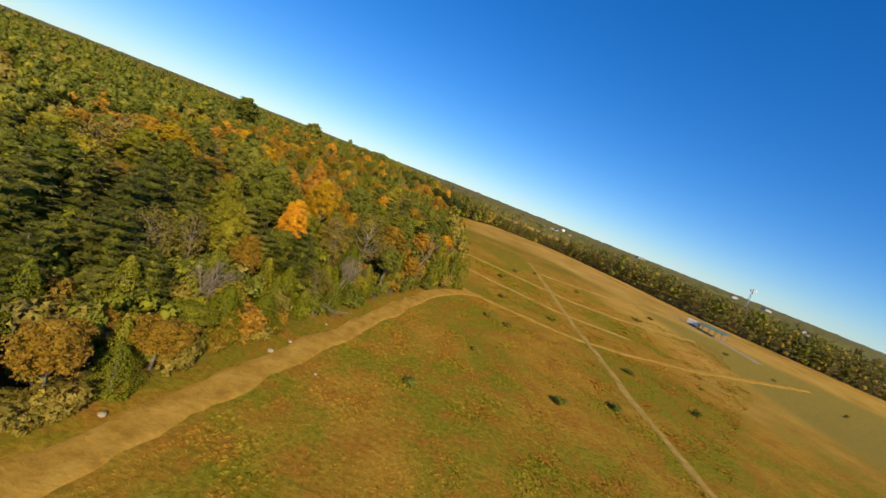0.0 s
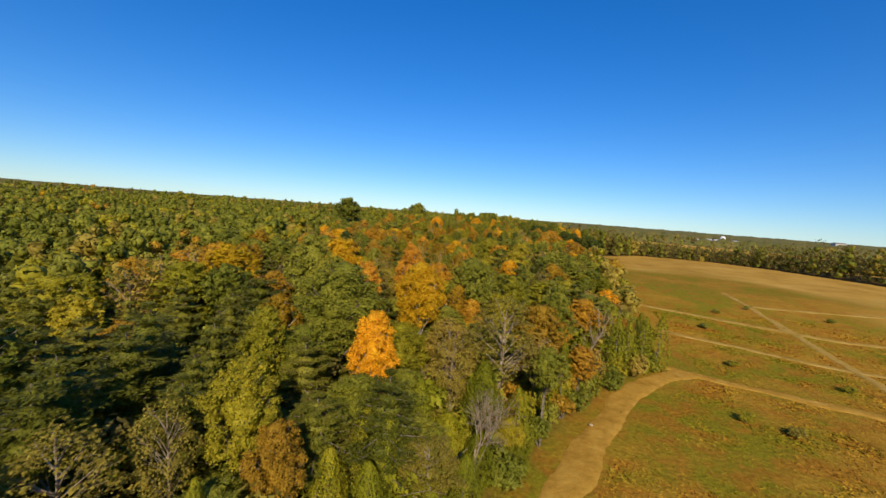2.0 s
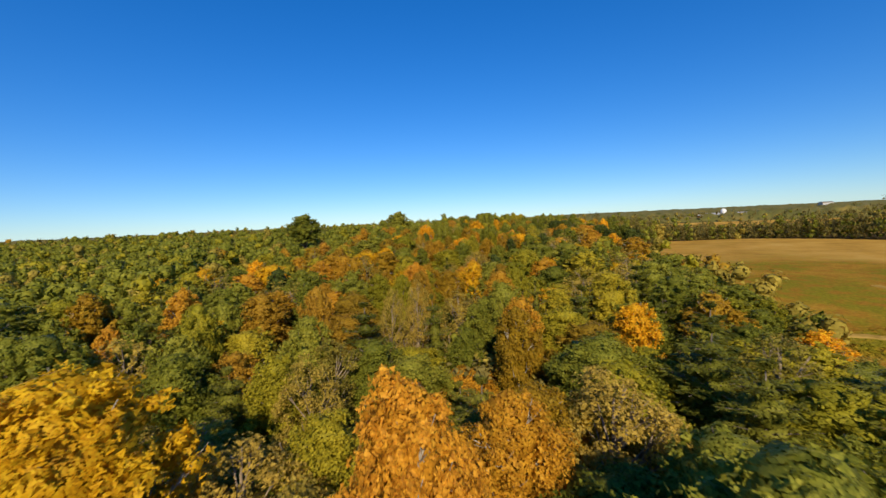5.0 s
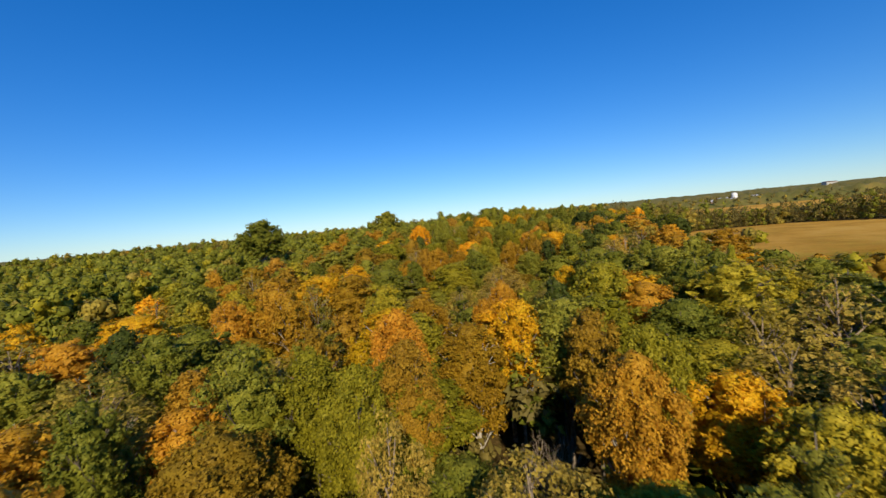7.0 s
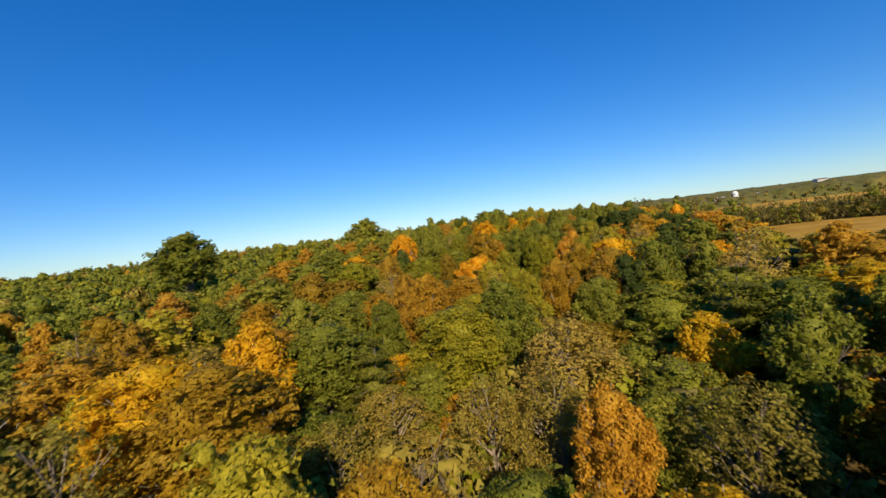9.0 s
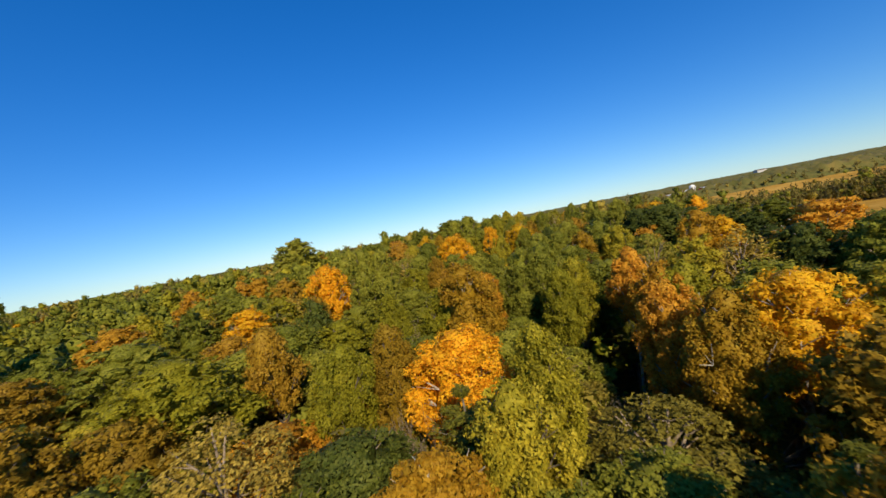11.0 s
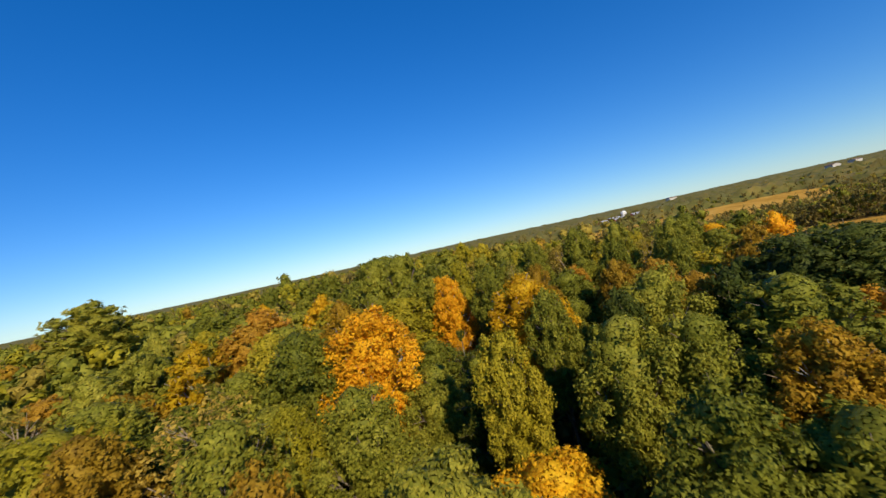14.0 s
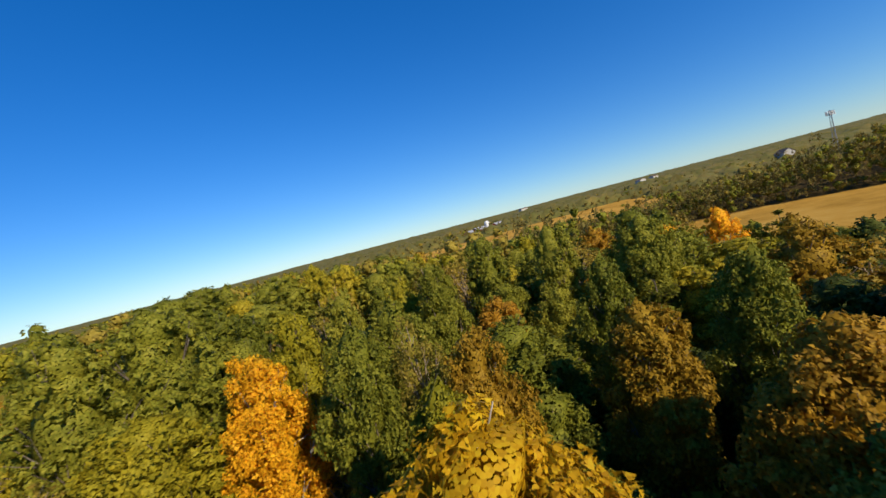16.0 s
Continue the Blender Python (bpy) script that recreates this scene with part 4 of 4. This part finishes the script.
BUSH = []
for _ in range(4):
    q, s = low_shape(brush_rng, 650, 0.14)
    BUSH.append((leaves_mesh("foliage", q, LEAF["oak"]), sticks_mesh("stems", s, BARK, 3)))


def bush(x, y, tall, wide, kind, label, group):
    b, s = BUSH[int(brush_rng.integers(0, 4))]
    ob = new("shrub")
    ob.matrix_world = pose(x, y, float(height(x, y)), 0, 0, brush_rng.uniform(0, 360)) @ Matrix.Diagonal((wide, wide, tall, 1))
    for name, me, mat in (("foliage", b, LEAF[kind]), ("stems", s, BARK)):
        c = new(name, me)
        c.parent = ob
        c.material_slots[0].link = "OBJECT"
        c.material_slots[0].material = mat
    return tagged(ob, label, "shrub", group)


def road_edge(x, y):
    inset = edge_x(y) - x
    return (inset > 0.3) & (inset < 6.5) & (y > 10) & (y < 76)


for x, y in scatter(brush_rng, -24, 10, 10, 76, 1.7, road_edge):
    inset = float(edge_x(y) - x)
    if brush_rng.uniform() < 0.36:
        plant("cedar", float(x), float(y), float(height(x, y)) + 2.6 + inset * 0.5 + brush_rng.normal() * 0.5, brush_rng.uniform(0.9, 1.4), brush_rng)
    else:
        k = ("tulip", "oak", "beech", "cedar", "beech", "rust", "oak")[int(brush_rng.integers(0, 7))]
        bush(float(x), float(y), brush_rng.uniform(1.6, 3.1) + 0.25 * inset, brush_rng.uniform(1.8, 3.2), k, "roadside bush of mixed green and brown leaves", "bushes along the road")

for x, y in ((4.0, 33.4), (14.5, 62.0), (17.5, 61.0), (27.0, 107.0), (34.0, 112.5), (22.0, 96.0), (46.0, 110.0), (51.0, 88.0), (38.0, 60.0), (44.5, 52.0), (20.0, 79.0), (29.5, 75.5),
             (62.0, 104.0), (15.0, 121.0), (13.2, 117.0), (70.0, 112.0), (28.0, 44.0), (20.0, 40.0), (11.0, 46.0), (55.0, 66.0), (96.0, 96.0), (108.0, 88.0), (118.0, 84.0), (88.0, 104.0)):
    k = ("oak", "tulip", "oak", "beech")[int(brush_rng.integers(0, 4))]
    bush(x, y, brush_rng.uniform(0.6, 1.0), brush_rng.uniform(1.1, 2.0), k, "low dark green bush in rough meadow grass", "bushes of the meadow")

def meadow_tufts():
    """Grass, weeds and brambles that stand out of the turf, thicker where the way begins."""
    rng = np.random.default_rng(41)
    n = 190000
    r = rng.uniform(0, 1, n) ** 0.8
    y = 8 + r * 100
    x = edge_x(y) + 4.6 + rng.uniform(0, 1, n) ** 1.1 * (28 + r * 45)
    clump = np.sin(x * 0.9 + 2 * np.sin(y * 0.31)) + np.sin(y * 0.77 + 1.7 * np.sin(x * 0.23)) + np.sin(x * 0.21 + y * 0.17) * 0.9
    keep = (0.2 * clump > rng.normal(size=n) * 1.6 - 0.8 + 0.012 * y) & (np.abs(x - np.interp(y, (14, 50, 68, 94, 128), (33, 33, 34.5, 35.5, 35.2))) > 0.8)
    for px, py in (((11, 16.3, 24.8, 32, 42.6, 60, 78), (74.2, 72, 69.8, 68.4, 70.9, 77.5, 86)), ((11.5, 28.9, 40.6, 55, 80), (107, 101.4, 98, 99, 106)), ((12, 20, 33, 50), (92, 89, 84, 84))):
        keep &= (np.abs(y - np.interp(x, px, py)) > 1.0) | (x > px[-1])
    x, y, clump = x[keep], y[keep], clump[keep]
    away = np.interp(y, (8, 100), (1, 1.5))
    m = len(x)
    h = (0.045 + 0.018 * np.clip(clump, 0, 2)) * away * rng.uniform(0.6, 1.6, m)
    w = 0.7 * h * rng.uniform(0.8, 1.6, m) + 0.06
    a = rng.uniform(0, 2 * math.pi, m)
    z = height(x, y) - 0.02
    ca, sa = np.cos(a) * w, np.sin(a) * w
    lean = rng.normal(size=(2, m)) * h * 1.1
    v = np.stack([np.stack([x - ca, y - sa, z], 1), np.stack([x + ca, y + sa, z], 1), np.stack([x + lean[0], y + lean[1], z + h], 1)], axis=1).reshape(-1, 3)
    tagged(new("meadow_grass", mesh_from("meadow_grass", v, np.arange(len(v)).reshape(-1, 3), TUFT)), "rough autumn meadow grass, weeds and brambles", "grass", kind="stuff")


meadow_tufts()

# stones at the roadside
for x, y, s in ((-7.6, 30.6, 0.24), (-6.9, 33.0, 0.16), (-11.6, 19.5, 0.2), (1.2, 55.5, 0.16), (-5.4, 38.6, 0.14), (-3.6, 29.6, 0.14)):
    bm = bmesh.new()
    bmesh.ops.create_icosphere(bm, subdivisions=2, radius=s)
    for v in bm.verts:
        v.co *= 1 + 0.22 * noise.noise(v.co * (2.2 / s) + Vector((x, y, 0)))
        v.co.z *= 0.6
    me = bpy.data.meshes.new("stone")
    bm.to_mesh(me)
    bm.free()
    me.materials.append(STONE)
    ob = new("stone", me)
    ob.location = (x, y, float(height(x, y)) + 0.1 + s * 0.2)
    tagged(ob, "pale weathered stone beside the dirt road", "stone", "stones by the road")


# ---- farm, houses, shed and mast ----
def box(bm, x0, x1, y0, y1, z0, z1):
    vs = [bm.verts.new((x, y, z)) for z in (z0, z1) for x, y in ((x0, y0), (x1, y0), (x1, y1), (x0, y1))]
    for f in ((0, 3, 2, 1), (4, 5, 6, 7), (0, 1, 5, 4), (1, 2, 6, 5), (2, 3, 7, 6), (3, 0, 4, 7)):
        bm.faces.new([vs[i] for i in f])


def boxes(*rows):
    bm = bmesh.new()
    for r in rows:
        box(bm, *r)
    return bm


def gable_walls(w, d, h, ridge):
    """Four walls with gables; the ridge runs along x."""
    bm = bmesh.new()
    a = [bm.verts.new((x, y, z)) for x in (-w / 2, w / 2) for y, z in ((-d / 2, -0.5), (d / 2, -0.5), (d / 2, h), (0, ridge), (-d / 2, h))]
    for f in ((0, 1, 2, 3, 4), (9, 8, 7, 6, 5), (0, 4, 9, 5), (1, 6, 7, 2), (0, 5, 6, 1)):
        bm.faces.new([a[i] for i in f])
    return bm


def gable_roof(w, d, h, ridge, over=0.4, thick=0.18):
    bm = bmesh.new()
    slope = (ridge - h) / (d / 2)
    for sgn in (-1, 1):
        y1, z1 = sgn * (d / 2 + over), h - over * slope
        ring = []
        for x in (-w / 2 - over, w / 2 + over):
            ring.append([bm.verts.new(p) for p in ((x, 0, ridge + 0.02), (x, y1, z1 + 0.02), (x, y1, z1 + thick), (x, 0, ridge + thick))])
        p, q = ring
        for i in range(4):
            j = (i + 1) % 4
            bm.faces.new((p[i], p[j], q[j], q[i]))
        bm.faces.new(p[::-1])
        bm.faces.new(q)
    return bm


def house(name, x, y, turn, w, d, h, ridge, wall, roof, label, category, lift=0.0, openings=3, group=""):
    ob = new(name)
    ob.matrix_world = pose(x, y, float(height(x, y)) + lift, 0, 0, turn)
    part("wall", gable_walls(w, d, h, ridge), wall, ob)
    part("roof", gable_roof(w, d, h, ridge), roof, ob)
    for i in range(openings):
        cx = (i + 0.5) / openings * w - w / 2
        for side in (-1, 1):
            y0 = side * (d / 2 + 0.02)
            win = part("window", boxes((cx - 0.55, cx + 0.55, y0 - 0.04, y0 + 0.04, h * 0.35, h * 0.35 + 1.2)), WHITE, ob)
            part("pane", boxes((cx - 0.45, cx + 0.45, y0 - 0.06, y0 + 0.06, h * 0.35 + 0.1, h * 0.35 + 1.1)), DARK, win)
    part("door", boxes((w / 2 + 0.01, w / 2 + 0.07, -0.9, 0.9, 0.0, 2.3)), WHITE, ob)
    return tagged(ob, label, category, group)


house("barn", 148, 488, 20, 13, 7, 3.4, 5.6, RED, GREY_ROOF, "red wooden barn with a pale metal roof", "barn")
house("barn", 170, 489, 15, 14, 8, 3.4, 5.6, RED, GREY_ROOF, "long red farm building with a pale metal roof", "barn")
house("barn", 136, 484, 35, 9, 6, 2.8, 4.6, RED, GREY_ROOF, "low red farm shed with a pale metal roof", "barn")


def silo(x, y):
    ob = new("silo")
    ob.location = (x, y, float(height(x, y)))
    bm = bmesh.new()
    bmesh.ops.create_cone(bm, segments=24, radius1=2.4, radius2=2.4, depth=7.5, cap_ends=True, matrix=Matrix.Translation((0, 0, 3.25)))
    part("body", bm, WHITE, ob)
    bm = bmesh.new()
    bmesh.ops.create_uvsphere(bm, u_segments=24, v_segments=12, radius=2.45, matrix=Matrix.Translation((0, 0, 7.0)))
    part("dome", bm, WHITE, ob)
    for i in range(6):
        bm = bmesh.new()
        bmesh.ops.create_cone(bm, segments=24, radius1=2.45, radius2=2.45, depth=0.12, cap_ends=True, matrix=Matrix.Translation((0, 0, 0.8 + i * 1.1)))
        part("hoop", bm, STEEL, ob)
    tagged(ob, "tall white silo with a domed top beside the barns", "silo")


silo(158.5, 491)

PALE = plain("pale_siding", (0.50, 0.47, 0.42))
for x, y, turn, w, h in ((594, 668, 10, 14, 10.0), (461, 580, 80, 11, 9.4), (476, 896, 15, 20, 12.0)):
    house("warehouse", x, y, turn, w, 9, h, h + 1.4, PALE, BROWN_ROOF, "distant pale building above the treetops", "building", openings=4, group="distant buildings")
house("house", 254, 272, 40, 9, 7, 4.6, 6.6, PALE, BROWN_ROOF, "pale two-storey house among trees near the mast", "house", openings=4)
house("house", 198, 250, 25, 12, 8, 4.0, 6.2, plain("tan_siding", (0.45, 0.33, 0.22)), BROWN_ROOF, "tan house with a brown roof among trees", "house", openings=4)
house("house", 355, 353, 60, 11, 8, 7.0, 9.6, PALE, BROWN_ROOF, "pale house with a brown roof among far trees", "house", openings=4)


def open_shed(x, y, turn):
    ob = new("open_shed")
    ob.matrix_world = pose(x, y, float(height(x, y)), 0, 0, turn) @ Matrix.Diagonal((0.6, 0.75, 0.8, 1))
    for i in range(5):
        for yy, hh in ((-2.4, 2.5), (2.4, 3.1)):
            part("post", boxes((-6.6 + i * 3.3 - 0.08, -6.6 + i * 3.3 + 0.08, yy - 0.08, yy + 0.08, -0.3, hh)), STEEL, ob)
    bm = bmesh.new()
    a = [bm.verts.new((x_, y_, 2.5 + (y_ + 2.8) * 0.125 + dz)) for dz in (0.0, 0.12) for x_, y_ in ((-7.1, -2.8), (7.1, -2.8), (7.1, 2.8), (-7.1, 2.8))]
    for f in ((0, 3, 2, 1), (4, 5, 6, 7), (0, 1, 5, 4), (1, 2, 6, 5), (2, 3, 7, 6), (3, 0, 4, 7)):
        bm.faces.new([a[i] for i in f])
    part("roof", bm, TEAL_ROOF, ob)
    tagged(ob, "open-sided shed with a weathered teal metal roof", "shed")


open_shed(97, 123.5, -62)


def trailer(x, y, turn):
    ob = new("trailer")
    ob.matrix_world = pose(x, y, float(height(x, y)), 0, 0, turn) @ Matrix.Scale(0.72, 4)
    bm = boxes((-2.6, 2.6, -1.1, 1.1, 0.6, 2.7))
    bmesh.ops.bevel(bm, geom=list(bm.edges), offset=0.12, segments=2, affect="EDGES")
    part("body", bm, WHITE, ob)
    for sx in (-0.6, 0.6):
        for sy in (-1.1, 1.1):
            bm = bmesh.new()
            bmesh.ops.create_cone(bm, segments=16, radius1=0.36, radius2=0.36, depth=0.22, cap_ends=True, matrix=Matrix.Translation((sx, sy, 0.36)) @ Matrix.Rotation(math.pi / 2, 4, "X"))
            part("wheel", bm, DARK, ob)
    part("drawbar", boxes((2.6, 3.9, -0.06, 0.06, 0.5, 0.62), (3.7, 3.8, -0.04, 0.04, 0.0, 0.5)), STEEL, ob)
    tagged(ob, "white box trailer parked at the shed", "trailer")


trailer(94.2, 129.0, -58)
track("gravel_yard", [(90, 134), (97, 122), (103, 109)], 5.0, plain("grey_gravel", (0.34, 0.25, 0.13), 0.95), "grey gravel strip beside the shed", lift=0.06, seed=9)


def mast(x, y, tall):
    """A lattice mast on three legs with a ring of antennas."""
    ob = new("radio_mast")
    ob.location = (x, y, float(height(x, y)))
    foot = [(1.2 * math.cos(w), 1.2 * math.sin(w)) for w in (0, 2.094, 4.189)]
    for fx, fy in foot:
        leg = new("leg", sticks_mesh("leg", [((fx, fy, -0.3), (fx * 0.35, fy * 0.35, tall), 0.14, 0.10)], STEEL, 6))
        leg.parent = ob
    n = 14
    for i in range(n):
        rows = []
        for k in range(3):
            (ax, ay), (bx, by) = foot[k], foot[(k + 1) % 3]
            f0, f1 = 1 - 0.65 * i / n, 1 - 0.65 * (i + 1) / n
            rows.append(((ax * f0, ay * f0, tall * i / n), (bx * f1, by * f1, tall * (i + 1) / n), 0.05, 0.05))
            rows.append(((ax * f1, ay * f1, tall * (i + 1) / n), (bx * f1, by * f1, tall * (i + 1) / n), 0.05, 0.05))
        br = new("brace", sticks_mesh("brace", rows, STEEL, 4))
        br.parent = ob
    for k in range(9):
        w = 2 * math.pi * k / 9
        px, py = 1.5 * math.cos(w), 1.5 * math.sin(w)
        part("antenna", boxes((px - 0.18, px + 0.18, py - 0.12, py + 0.12, tall - 2.2, tall - 0.2)), WHITE, ob)
    ring = new("platform", sticks_mesh("platform", [((1.4 * math.cos(k * 0.7854), 1.4 * math.sin(k * 0.7854), tall - 1.2), (1.4 * math.cos((k + 1) * 0.7854), 1.4 * math.sin((k + 1) * 0.7854), tall - 1.2), 0.06, 0.06) for k in range(8)] + [((-1.4, 0, tall - 1.2), (1.4, 0, tall - 1.2), 0.05, 0.05), ((0, -1.4, tall - 1.2), (0, 1.4, tall - 1.2), 0.05, 0.05)], STEEL, 5))
    ring.parent = ob
    tagged(ob, "grey lattice radio mast with white antennas", "mast")


mast(220, 264, 24.0)
